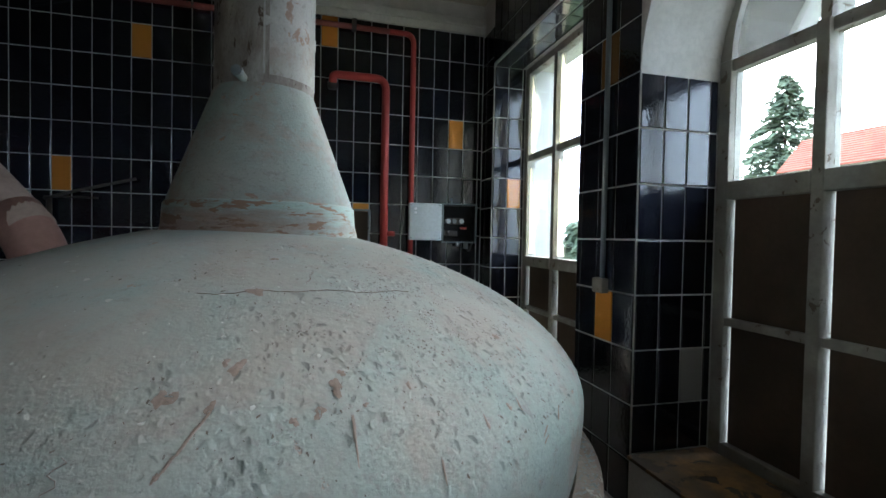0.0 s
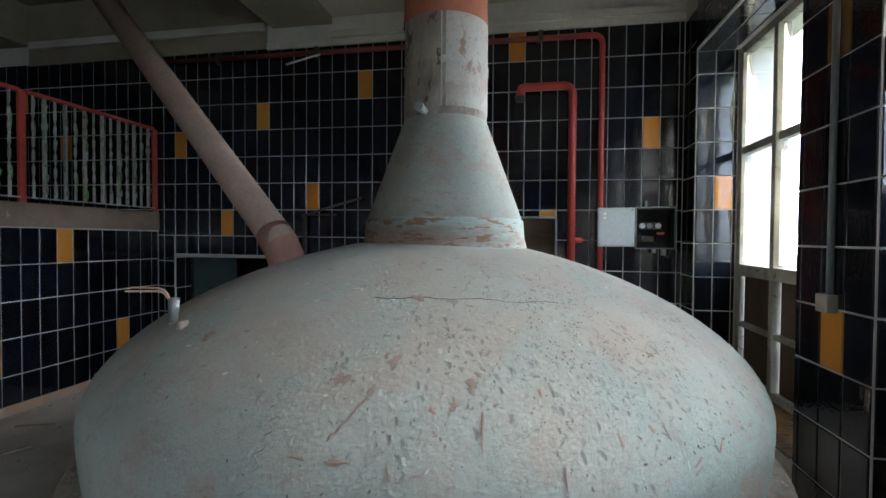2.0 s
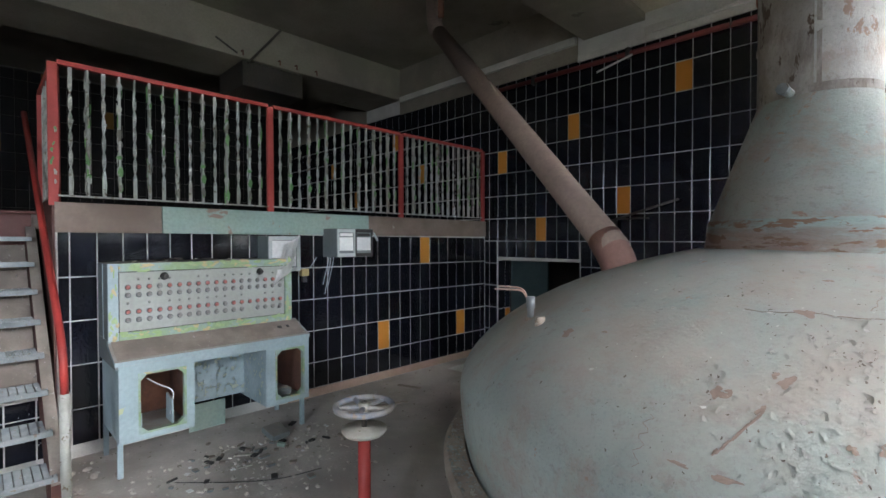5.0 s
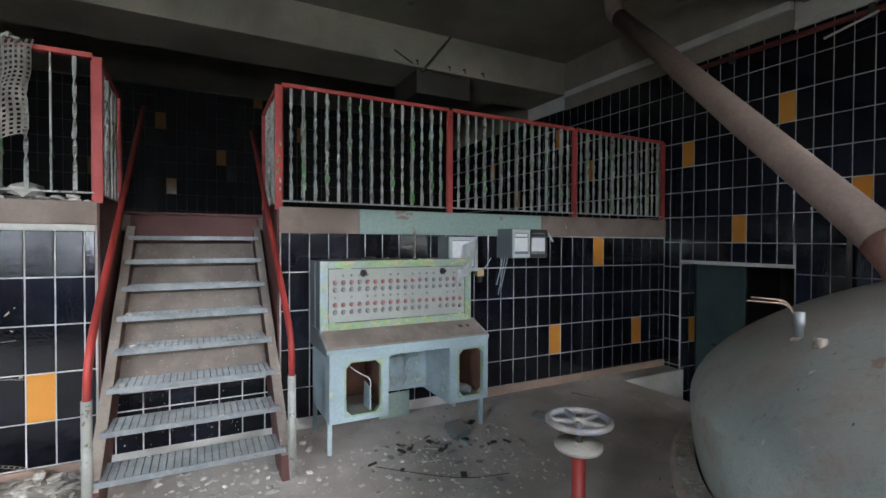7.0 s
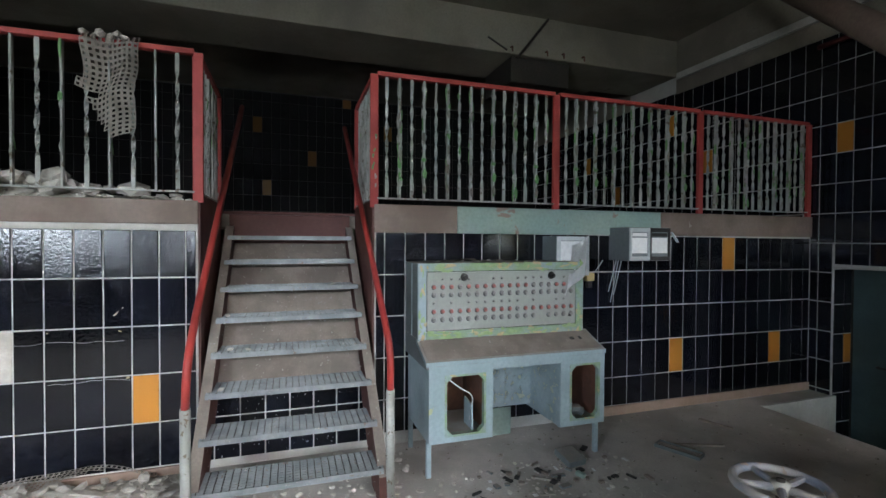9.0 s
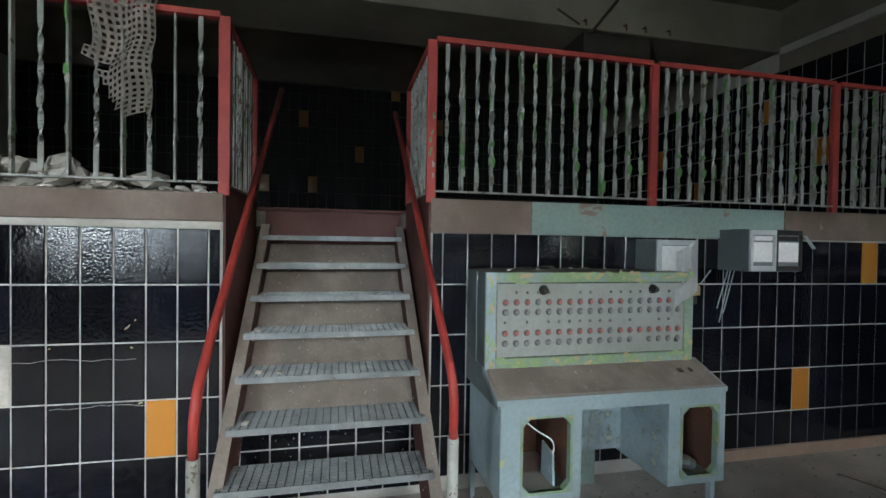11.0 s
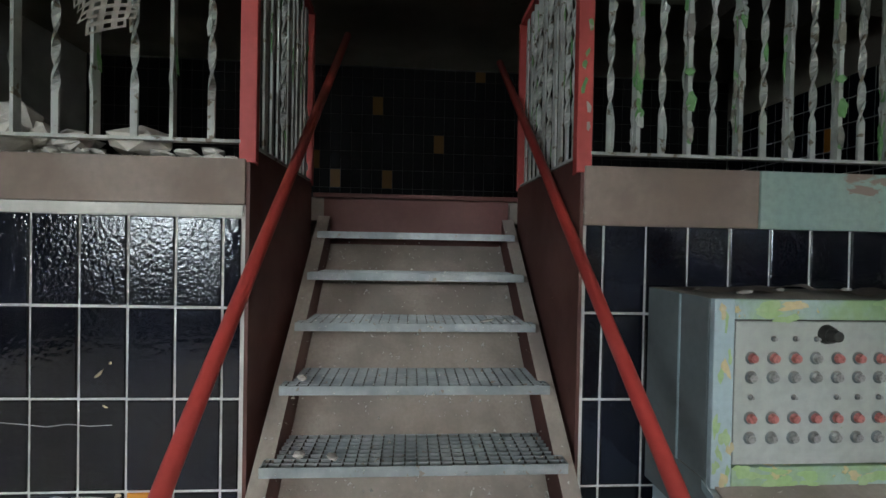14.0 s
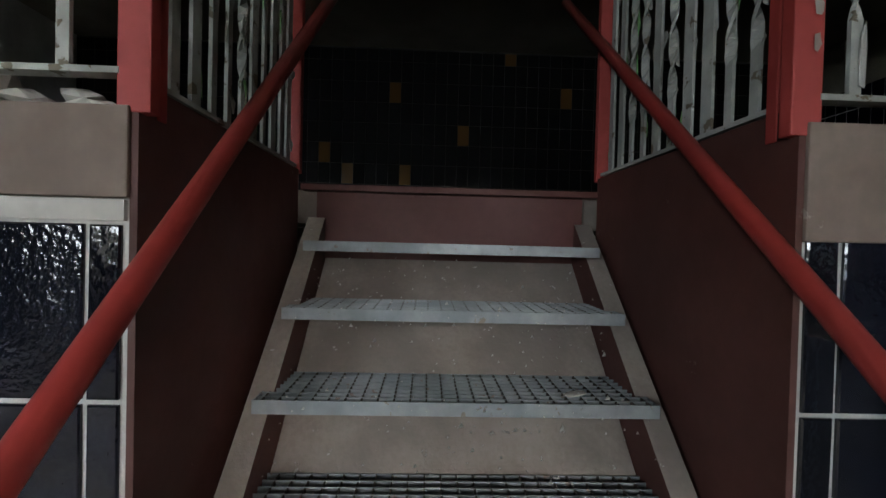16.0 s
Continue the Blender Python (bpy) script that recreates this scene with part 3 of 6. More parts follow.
for y1 in (3.965, 3.425):
    for z0, z1 in ((1.24, 2.02), (2.10, 2.86)):
        bm = bmesh.new()
        n = 15
        edge = [0.13 + 0.05 * math.sin(k * 0.5 + y1) - 0.055 * k / n + rng.uniform(-0.012, 0.012) for k in range(n + 1)]
        cols = [[bm.verts.new((1.888 + dx, y, z0 + (z1 - z0) * k / n)) for k in range(n + 1) for y in (y1, y1 - edge[k])] for dx in (0.0, 0.003)]
        for k in range(n):
            i = 2 * k
            bm.faces.new((cols[0][i], cols[0][i + 1], cols[0][i + 3], cols[0][i + 2]))
            bm.faces.new((cols[1][i + 2], cols[1][i + 3], cols[1][i + 1], cols[1][i]))
            bm.faces.new((cols[0][i + 1], cols[1][i + 1], cols[1][i + 3], cols[0][i + 3]))
        part("torn_film", bm, FILM, w1, "torn yellowed film on the pane")
structure("sill_2", boxes((EX - 0.02, 2.0, W2C - W2H + 0.003, W2C + W2H - 0.003, 0.292, 0.31), bevel=0.004), SILL, "dirty orange-brown tiled window sill", "sill")
structure("sill_1", boxes((EX - 0.02, 1.86, W1[0] + 0.003, W1[1] - 0.003, 0.292, 0.31), bevel=0.004), SILL, "dirty orange-brown tiled window sill", "sill")

# ---- the kettle ----
KC = (-0.222, 1.92)
R0, Z0, H0, PR_, PZ_ = 1.25, 0.867, 0.556, 1.60, 1.72
kettle = thing("brew_kettle", (*KC, 0), "large domed brewing kettle in flaking pale green paint", "kettle")


def dome_at(a):
    """Radius and height of the dome's outline; a from 0 at its widest to 90 degrees at the crown."""
    return R0 * math.cos(a) ** (2 / PR_), Z0 + H0 * math.sin(a) ** (2 / PZ_)


prof = [(1.22, 0.63), (1.237, 0.70), (1.246, 0.78), (1.25, 0.83)]
for k in range(41):
    r, z = dome_at(math.pi / 2 * k / 41)
    if r < 0.3:
        break
    prof.append((r, z))
part("dome", lathe(prof, KC, 160), KETTLE, kettle, smooth=True)
ZB = next(z for r, z in prof[4:] if r < 0.37)
part("rim_flange", lathe([(1.215, 0.60), (1.298, 0.59), (1.312, 0.60), (1.314, 0.625), (1.298, 0.64), (1.235, 0.655)], KC, 128, closed=True), FLANGE, kettle, "crusted flange with flaked paint")
part("jacket", lathe([(1.275, 0.14), (1.275, 0.60)], KC, 96), COPPER, kettle, "brown sheet jacket", smooth=True)
NC = (-0.172, 1.945)
ZB += 0.004
part("base_collar", lathe([(0.375, ZB - 0.04), (0.360, ZB - 0.005), (0.351, ZB + 0.03), (0.346, ZB + 0.10), (0.340, ZB + 0.108)], NC, 72), BAND, kettle, "rust-banded flaking collar", smooth=True)
part("neck_cone", lathe([(0.340, ZB + 0.10), (0.333, ZB + 0.125), (0.192, 1.89), (0.183, 1.915)], NC, 72), NECK, kettle, "conical vapour hood in pale green paint", smooth=True)
part("neck_pipe", lathe([(0.183, 1.905), (0.181, 2.12), (0.185, 2.125), (0.185, 2.14), (0.181, 2.145), (0.181, 2.34)], NC, 64), PIPEPAINT, kettle, "grimy pale pipe with seams", smooth=True)
part("pipe_seam", boxes((NC[0] + 0.02, NC[0] + 0.034, NC[1] - 0.185, NC[1] - 0.176, 1.93, 2.33)), PIPEPAINT, kettle)
# curved skin added on the east half: pale paint plus painted window light
bm = bmesh.new()
rows = [[bm.verts.new((NC[0] + r * math.sin(a), NC[1] - r * math.cos(a), z)) for a in (radians(4 + 7 * k) for k in range(17))] for r, z in ((0.1845, 1.945), (0.1855, 1.95), (0.1853, 2.11), (0.1885, 2.12), (0.1885, 2.145), (0.1853, 2.155), (0.1853, 2.325), (0.1845, 2.33))]
for p_, q_ in zip(rows, rows[1:]):
    for k in range(16):
        bm.faces.new((p_[k], p_[k + 1], q_[k + 1], q_[k]))
part("repair_sheet", bm, LITSIDE, kettle, "pale peeling paint on the lit side, window light in its colour", smooth=True)
part("upper_pipe", lathe([(0.186, 2.325), (0.187, 2.345), (0.184, 2.355), (0.184, CEIL)], NC, 64), PRIMER, kettle, "orange-red primed pipe section", smooth=True)


def on_dome(r, turn):
    """The place on the dome at a radius from its axis, turn degrees from the south, and the way out of the surface and down it."""
    a = math.acos((r / R0) ** (PR_ / 2))
    (r1, z1), (r2, z2) = dome_at(min(a + 0.01, 1.56)), dome_at(max(a - 0.01, 0.001))
    s, c = math.sin(radians(turn)), -math.cos(radians(turn))
    down = Vector(((r2 - r1) * s, (r2 - r1) * c, z2 - z1)).normalized()
    side = Vector((-c, s, 0)).normalized()
    out = side.cross(down)
    out = out if out.z > 0 else -out
    return Vector((KC[0] + r * s, KC[1] + r * c, dome_at(a)[1])), out, down, side


def ragged(bm, p, out, down, side, w, h, rot, rng, n=19, lift=0.0012):
    c, s = math.cos(rot), math.sin(rot)
    ax, ay = side * c + down * s, down * c - side * s
    ph = [rng.uniform(0, 6.28) for k in range(4)]
    ring = []
    for k in range(n):
        t = 2 * math.pi * k / n
        s1 = 0.72 + 0.22 * math.sin(2 * t + ph[0]) + 0.14 * math.sin(3 * t + ph[1]) + 0.1 * math.sin(5 * t + ph[2]) + rng.uniform(-0.1, 0.1)
        ring.append(bm.verts.new(p + out * lift + ax * (w * math.cos(t) * s1) + ay * (h * math.sin(t) * s1)))
    mid = bm.verts.new(p + out * (lift + 0.0006))
    for k in range(n):
        bm.faces.new((mid, ring[k], ring[(k + 1) % n]))


# bare patches and scratches where the paint has gone: radius, degrees, half width, half height, turn
rng = random.Random(21)
for r, t, w, h, rot in ((0.80, 9.2, 0.022, 0.026, 0.2), (1.07, 1.2, 0.020, 0.028, 0.5), (1.022, 7.1, 0.016, 0.024, 0.3), (1.01, 6.0, 0.009, 0.012, 0), (1.08, 16.3, 0.017, 0.024, 0.2), (1.055, 17.3, 0.010, 0.010, 0),
                        (1.117, 14.2, 0.015, 0.015, 0), (1.125, 11.9, 0.010, 0.012, 0), (1.158, 16.8, 0.005, 0.052, 0.1), (1.118, 18.6, 0.007, 0.006, 0), (1.122, 4.1, 0.005, 0.055, 0.5), (1.088, 5.1, 0.008, 0.018, 0.3),
                        (1.158, 2.6, 0.003, 0.030, 0.45), (1.198, -0.7, 0.022, 0.006, 0.04), (1.20, 3.0, 0.038, 0.0075, 0.05), (1.226, 44.1, 0.030, 0.004, -0.5), (1.231, 39.6, 0.026, 0.003, -0.35), (1.238, 39.1, 0.020, 0.003, -0.3),
                        (1.189, 37.2, 0.005, 0.024, 0.1), (1.183, 35.4, 0.008, 0.012, 0.2), (1.005, -24.8, 0.030, 0.022, 0.3), (0.62, 14.0, 0.014, 0.010, 0.3), (1.17, 2.0, 0.006, 0.012, 0.2), (1.10, 24.0, 0.008, 0.010, 0),
                        (1.19, 31.0, 0.006, 0.02, 0.2), (1.05, 44.0, 0.012, 0.016, 0.4), (1.22, 24.0, 0.004, 0.026, 0.1), (1.21, 8.0, 0.005, 0.018, -0.2), (0.97, -18.0, 0.010, 0.007, 0.1)):
    bm = bmesh.new()
    ragged(bm, *on_dome(r, t), w, h, rot, rng)
    part("bare_patch", bm, BARE, kettle, "rusty pink patch of bare metal")
# a long hairline crack across the paint, and a short one running down
for pts in ([(0.80 + 0.005 * math.sin(k * 0.7) + 0.002 * math.sin(k * 3.7) + (0.0026 * max(0, k - 12)), 0.5 + k * 1.35) for k in range(28)], [(1.14 + k * 0.006, -4.6 + 0.5 * math.sin(k * 1.7)) for k in range(14)],
            [(0.70 + 0.012 * k, 21.0 - 0.5 * k + 0.3 * math.sin(k * 2)) for k in range(7)]):
    part("paint_crack", tube([p + out * 0.0006 for p, out, down, side in (on_dome(r, t) for r, t in pts)], 0.0007, 5), BARE, kettle, "hairline crack in the paint")


def leaves(name, count, seed, label, material, size, lift, place, long=1.0):
    """Many small five-sided leaves of paint on the dome, curled up on one side; place gives radius, turn and a chance to stay."""
    rng = random.Random(seed)
    verts, faces = [], []
    for k in range(count):
        r, t, chance = place(rng)
        if rng.random() > chance:
            continue
        p, out, down, side = on_dome(r, t)
        rot = rng.gauss(0, 0.7) + (math.pi if rng.random() < 0.4 else 0)
        ax, ay = down * math.cos(rot) + side * math.sin(rot), side * math.cos(rot) - down * math.sin(rot)
        s = size[0] + (size[1] - size[0]) * rng.random() ** 2.5
        l = s * rng.uniform(lift * 0.4, lift)
        i = len(verts)
        for u, v, q in ((-1.3, -0.6, 0.0003), (1.2, -0.8, 0.0003), (0.9, 0.7, l), (-0.4, 1.1, l * 1.3), (-1.1, 0.4, l * 0.6)):
            verts.append(tuple(p + ax * (u * s * long * rng.uniform(0.6, 1.3)) + ay * (v * s * rng.uniform(0.6, 1.2)) + out * q - Vector((*KC, 0))))
        faces.append((i, i + 1, i + 2, i + 3, i + 4))
    me = bpy.data.meshes.new(name)
    me.from_pydata(verts, [], faces)
    me.materials.append(material)
    ob = new(name, me)
    ob.parent = kettle
    tagged(ob, label, kind="stuff")


def peeling(rng):
    """Peeling grows from the smooth west side to the blistered east side, in drifts."""
    r, t = math.sqrt(rng.uniform(0.16, 1.0)) * 1.24, rng.uniform(-75, 80)
    drift = noise.noise(Vector((r * 5, t * 0.09, 3.0))) + 0.5 * noise.noise(Vector((r * 14, t * 0.25, 8.0)))
    east = max(0.06, min(1.0, (t + 22) / 34))
    low = max(0.35, min(1.0, (r - 0.45) / 0.35))
    return r, t, east * low * max(0.05, min(1.0, 0.42 + 1.3 * drift))


def crusted(rng):
    r, t = rng.gauss(0.93, 0.16), rng.gauss(36, 9)
    return min(max(r, 0.45), 1.22), t, max(0.0, 0.3 + 1.6 * noise.noise(Vector((r * 12, t * 0.3, 5.0))))


leaves("flaking_paint", 11000, 21, "loose curled flakes of pale green paint", KETTLE, (0.0016, 0.0065), 0.42, peeling, 1.6)
leaves("fine_flaking", 4200, 25, "fine curled crumbs of pale green paint", KETTLE, (0.0008, 0.0026), 0.6, peeling, 1.5)
# dark spots that paint in the small shadows of lifted flakes
leaves("chipped_spot", 4200, 22, "small dark spots standing for shade under lifted flakes", DARKSPECK, (0.0008, 0.0030), 0.05, peeling, 1.5)
leaves("dirt_crust", 4200, 23, "brown gritty crust on the dome", DARKSPECK, (0.0008, 0.0026), 0.5, crusted)
leaves("paint_chip", 260, 24, "white paint chips lying on the dome", WHITEWASH, (0.002, 0.006), 0.5, lambda rng: (math.sqrt(rng.uniform(0.12, 0.9)) * 1.2, rng.uniform(-40, 70), 0.5))


rng = random.Random(88)
verts, faces = [], []
for k in range(1800):
    a, r = radians(rng.uniform(-75, 85)), rng.uniform(1.242, 1.300)
    c = Vector((r * math.sin(a), -r * math.cos(a), 0.6575 - max(0.0, r - 1.24) * 0.24))
    s, w = 0.0015 + 0.0055 * rng.random() ** 2, rng.uniform(0, 6.28)
    ax, ay = Vector((math.cos(w), math.sin(w), 0)), Vector((-math.sin(w), math.cos(w), 0))
    i = len(verts)
    for u, v, q in ((-1.3, -0.6, 0.0), (1.2, -0.8, 0.0), (0.9, 0.7, s * 0.5), (-0.4, 1.1, s * 0.7), (-1.1, 0.4, s * 0.3)):
        verts.append(tuple(c + ax * (u * s * rng.uniform(0.6, 1.3)) + ay * (v * s * rng.uniform(0.6, 1.2)) + Vector((0, 0, q))))
    faces.append((i, i + 1, i + 2, i + 3, i + 4))
me = bpy.data.meshes.new("flange_flaking")
me.from_pydata(verts, [], faces)
me.materials.append(KETTLE)
ob = new("flange_flaking", me)
ob.parent = kettle
tagged(ob, "loose paint flakes on the crusted flange", kind="stuff")


GROW = 1.11


def grown(ob):
    """Brings a thing of the kettle to the kettle's full size, about one fixed point."""
    about = Vector((0.05, -0.1, 1.41))
    ob.matrix_basis = Matrix.Translation(about + (ob.location - about) * GROW) @ Matrix.Scale(GROW, 4)


grown(kettle)

# sloping vapour duct behind the kettle
duct = thing("vapour_duct", (-0.84, 1.88, 1.2), "sloping dusty mauve duct pipe from the kettle to the ceiling", "duct")
lo, hi = Vector((-0.886, 1.902, 1.33)), Vector((-3.203, 3.074, 3.4))
dv = (hi - lo).normalized()
part("duct_pipe", tube([lo + dv * 0.06, lo + dv * 3.62], 0.08, 24), DUCTPAINT, duct, smooth=True)
part("duct_elbow", tube(bend([lo + dv * 3.60, lo + dv * 3.82, lo + dv * 3.82 + Vector((-0.02, 0.0, 0.40))], 0.2), 0.083, 24), DUCTPAINT, duct, smooth=True)
part("duct_collar", tube(bend([lo - Vector((-0.02, 0.0, 0.25)), lo - Vector((0, 0, 0.03)), lo + dv * 0.16], 0.12), 0.084, 24), PINKPRIMER, duct, "pinkish primed elbow collar", smooth=True)

# ---- stair ----
RISE, RUN, SX, SZ = 0.180, 0.2035, -3.052, 0.195
TY0, TY1 = -0.905, 0.03
stair = thing("steel_stair", (SX, (TY0 + TY1) / 2, 0), "steep steel stair with galvanised grating treads", "stairs")
for k in range(8):
    x, z = SX - RUN * k, SZ + RISE * k
    tr = part("tread", boxes((x - 0.004, x, TY0, TY1, z - 0.032, z), (x - 0.239, x - 0.235, TY0, TY1, z - 0.03, z - 0.002), (x - 0.235, x - 0.004, TY0, TY0 + 0.004, z - 0.03, z - 0.002), (x - 0.235, x - 0.004, TY1 - 0.004, TY1, z - 0.03, z - 0.002)), STEEL, stair)
    bm = bmesh.new()
    for j in range(7):
        xx = x - 0.030 - j * 0.029
        box(bm, xx - 0.0016, xx + 0.0016, TY0 + 0.004, TY1 - 0.004, z - 0.028, z - 0.0005)
    part("grating", bm, STEEL, tr)
    bm = bmesh.new()
    n = 25
    for j in range(n):
        yy = TY0 + (TY1 - TY0) * (j + 0.5) / n
        box(bm, x - 0.235, x - 0.004, yy - 0.0018, yy + 0.0018, z - 0.012, z - 0.002)
    part("cross_grid", bm, DARKSTEEL, tr, "dark grimy cross rods")


def plate(x0, z0, x1, z1, t, y0, y1):
    bm = bmesh.new()
    o = [(x0, z0), (x1, z1), (x1 - t, z1 - t * 0.3), (x0 - t, z0 - t * 0.3)]
    a, b = [bm.verts.new((x, y0, z)) for x, z in o], [bm.verts.new((x, y1, z)) for x, z in o]
    bm.faces.new(a), bm.faces.new(b[::-1])
    for i in range(4):
        bm.faces.new((a[i], b[i], b[(i + 1) % 4], a[(i + 1) % 4]))
    bmesh.ops.recalc_face_normals(bm, faces=bm.faces)
    return bm


for k in range(2, 7):
    x, z = SX - RUN * k - 0.243, SZ + RISE * k
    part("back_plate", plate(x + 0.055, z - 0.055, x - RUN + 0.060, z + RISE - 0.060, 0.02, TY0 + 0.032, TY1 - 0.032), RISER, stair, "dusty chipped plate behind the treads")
rng = random.Random(77)
verts, faces = [], []
for k in range(1, 8):
    x, z = SX - RUN * (k - 1), SZ + RISE * (k - 1)
    for q in range(95):
        f = rng.random() ** 1.6
        px, pz = x + 0.055 + f * (0.005 - RUN), z - 0.055 + f * (RISE - 0.005)
        py, s = rng.uniform(TY0 + 0.05, TY1 - 0.05), rng.uniform(0.0012, 0.0032) * (2.0 if rng.random() < 0.08 else 1)
        c, i = Vector((px + 0.0135, py, pz + 0.0155)), len(verts)
        verts.extend(tuple(c + Vector((a, b, d)) * s * rng.uniform(0.7, 1.3)) for a, b, d in ((-0.6, -1, -0.9), (-0.6, 1, -0.7), (-1.0, 0.2, 1.0), (1.0, 0, 0.6)))
        faces.extend(((i, i + 1, i + 3), (i + 1, i + 2, i + 3), (i + 2, i, i + 3)))
me = bpy.data.meshes.new("plaster_crumb")
me.from_pydata([tuple(Vector(v) - BASE[stair.name]) for v in verts], [], faces)
me.materials.append(PLASTER)
crumbs = new("plaster_crumb", me)
crumbs.parent = stair
tagged(crumbs, "pale plaster crumbs stuck on the plates", kind="stuff")
part("top_riser", boxes((-4.712, -4.690, TY0 - 0.01, TY1 + 0.01, SZ + RISE * 7 - 0.10, DECK - 0.006)), PLUM, stair, "plum painted top riser")
part("landing_edge", boxes((-4.74, -4.655, TY0 - 0.06, TY1 + 0.06, DECK - 0.004, DECK + 0.018), bevel=0.003), PLUM, stair, "plum painted landing edge")


def stringer(y0, y1):
    """Slanting side plate: dusty on its upper edge, brown on its sides."""
    bm = bmesh.new()
    top = [(SX + 0.02, 0.0), (SX + 0.01, SZ - 0.045), (-4.655, SZ + RISE * 8 - 0.10), (-4.68, SZ + RISE * 8 - 0.36), (SX - 0.22, 0.0)]
    a = [bm.verts.new((x, y0, z)) for x, z in top]
    b = [bm.verts.new((x, y1, z)) for x, z in top]
    bm.faces.new(a)
    bm.faces.new(b[::-1])
    for i in range(len(top)):
        j = (i + 1) % len(top)
        f = bm.faces.new((a[i], b[i], b[j], a[j]))
        f.material_index = 1 if i == 1 else 0
    bmesh.ops.recalc_face_normals(bm, faces=bm.faces)
    return bm


part("stringer", stringer(TY0 - 0.03, TY0 + 0.028), [BROWN, RISER], stair)
part("stringer", stringer(TY1 - 0.028, TY1 + 0.03), [BROWN, RISER], stair)
# brown sheets closing the well below the deck
for y0, y1 in ((LEFT - 0.0, LEFT + 0.012), (RIGHT - 0.012, RIGHT)):
    bm = bmesh.new()
    o = [(WX - 0.02, 0.0), (WX + 0.012, 0.45), (WX + 0.012, FAS1 + 0.01), (-4.66, FAS1 + 0.01), (-4.66, 0.0)]
    a, b = [bm.verts.new((x, y0, z)) for x, z in o], [bm.verts.new((x, y1, z)) for x, z in o]
    bm.faces.new(a), bm.faces.new(b[::-1])
    for i in range(5):
        bm.faces.new((a[i], b[i], b[(i + 1) % 5], a[(i + 1) % 5]))
    bmesh.ops.recalc_face_normals(bm, faces=bm.faces)
    structure("wall_stair_side", bm, BROWN, "brown painted steel sheet closing the stair well", "panel")

for y, ytop, out, z0, z1 in ((TY0 - 0.02, -0.837, 0.018, 1.019, 2.553), (TY1 + 0.033, 0.019, -0.010, 1.002, 2.441)):
    rail = thing("stair_handrail", (-3.05, y, 0), "red painted pipe handrail on a flaking white post", "handrail", group="stair handrails")
    part("post", tube([(-3.05, y, 0), (-3.05, y, 0.62)], 0.024, 14), WHITEBAR, rail, "flaking white post", smooth=True)
    part("rail", tube(bend([(-3.05, y, 0.60), (-2.995, y + out, 0.84), (-3.2, y + out, z0), (-4.9, ytop, z1)], 0.16, 8), 0.019, 14), RED, rail, smooth=True)

# ---- railings of the gallery ----
RZ0, RZ1 = 1.715, 2.545


def bar_mesh(seed, twisted, flakes, width=0.02, colours=True, deep=0.008):
    """A twisted flat bar, or a straight one set on edge, with lifted flakes of paint."""
    rng = random.Random(seed)
    bm = bmesh.new()
    n = 44 if twisted else 3
    h = RZ1 - RZ0
    rings = []
    turns = math.pi * rng.choice((5, 5.5))
    for i in range(n + 1):
        t = i / n
        a = max(0.0, min(1.0, (t - 0.16) / 0.72)) * turns if twisted else 0.0
        w, d = width / 2, (0.004 if twisted else deep / 2)
        c, s = math.cos(a), math.sin(a)
        rings.append([bm.verts.new((x * c - y * s, x * s + y * c, t * h)) for x, y in ((d, w), (-d, w), (-d, -w), (d, -w))])
    for p, q in zip(rings, rings[1:]):
        for k in range(4):
            bm.faces.new((p[k], p[(k + 1) % 4], q[(k + 1) % 4], q[k]))
    for _ in range(flakes):
        z, hh = rng.uniform(0.04, h - 0.04), rng.uniform(0.012, 0.075)
        angles = (0.3, 1.2, 2.2, 3.1, 4.1, 5.2)
        if twisted or rng.random() < 0.35:
            y, ww = rng.uniform(-0.9, 0.9) * width / 2, rng.uniform(0.005, 0.013) * (1 if twisted else 1.5)
            x = 0.005 if twisted else deep / 2 + 0.002
            pts = [(x + rng.uniform(0, 0.008), y + ww * math.cos(a) * rng.uniform(0.6, 1.1), z + hh * math.sin(a) * rng.uniform(0.6, 1.1)) for a in angles]
            step = Vector((-0.002, 0, 0))
        else:
            side, ww = rng.choice((-1, 1)), deep * rng.uniform(0.25, 0.55)
            pts = [(ww * math.cos(a) * rng.uniform(0.6, 1.1), side * (width / 2 + rng.uniform(0.0005, 0.012)), z + hh * math.sin(a) * rng.uniform(0.6, 1.1)) for a in angles]
            step = Vector((0, -0.0015 * side, 0))
        top = [bm.verts.new(p) for p in pts]
        low = [bm.verts.new(Vector(p) + step) for p in pts]
        m = len(pts)
        fs = [bm.faces.new(top), bm.faces.new(low[::-1])] + [bm.faces.new((top[i], low[i], low[(i + 1) % m], top[(i + 1) % m])) for i in range(m)]
        pick = rng.random()
        if colours and pick < 0.55:
            for f in fs:
                f.material_index = 1 if pick < 0.33 else 2
    return finish("baluster", bm, [WHITEBAR, GREENBAR, OLDPAINT])


BARS = [bar_mesh(k, k % 2 == 1, 2 + k % 3 if k % 2 == 1 else 30 + 4 * (k % 4), 0.022 if k % 2 == 1 else 0.014, True, 0.030) for k in range(10)]
CLEAN = [bar_mesh(20 + k, k % 2 == 1, 1 if k % 2 == 1 else 2 + k, 0.022 if k % 2 == 1 else 0.010, True, 0.032) for k in range(4)]
SLATS = [bar_mesh(40 + k, k % 3 == 1, 6, 0.034 if k % 3 != 1 else 0.022) for k in range(6)]


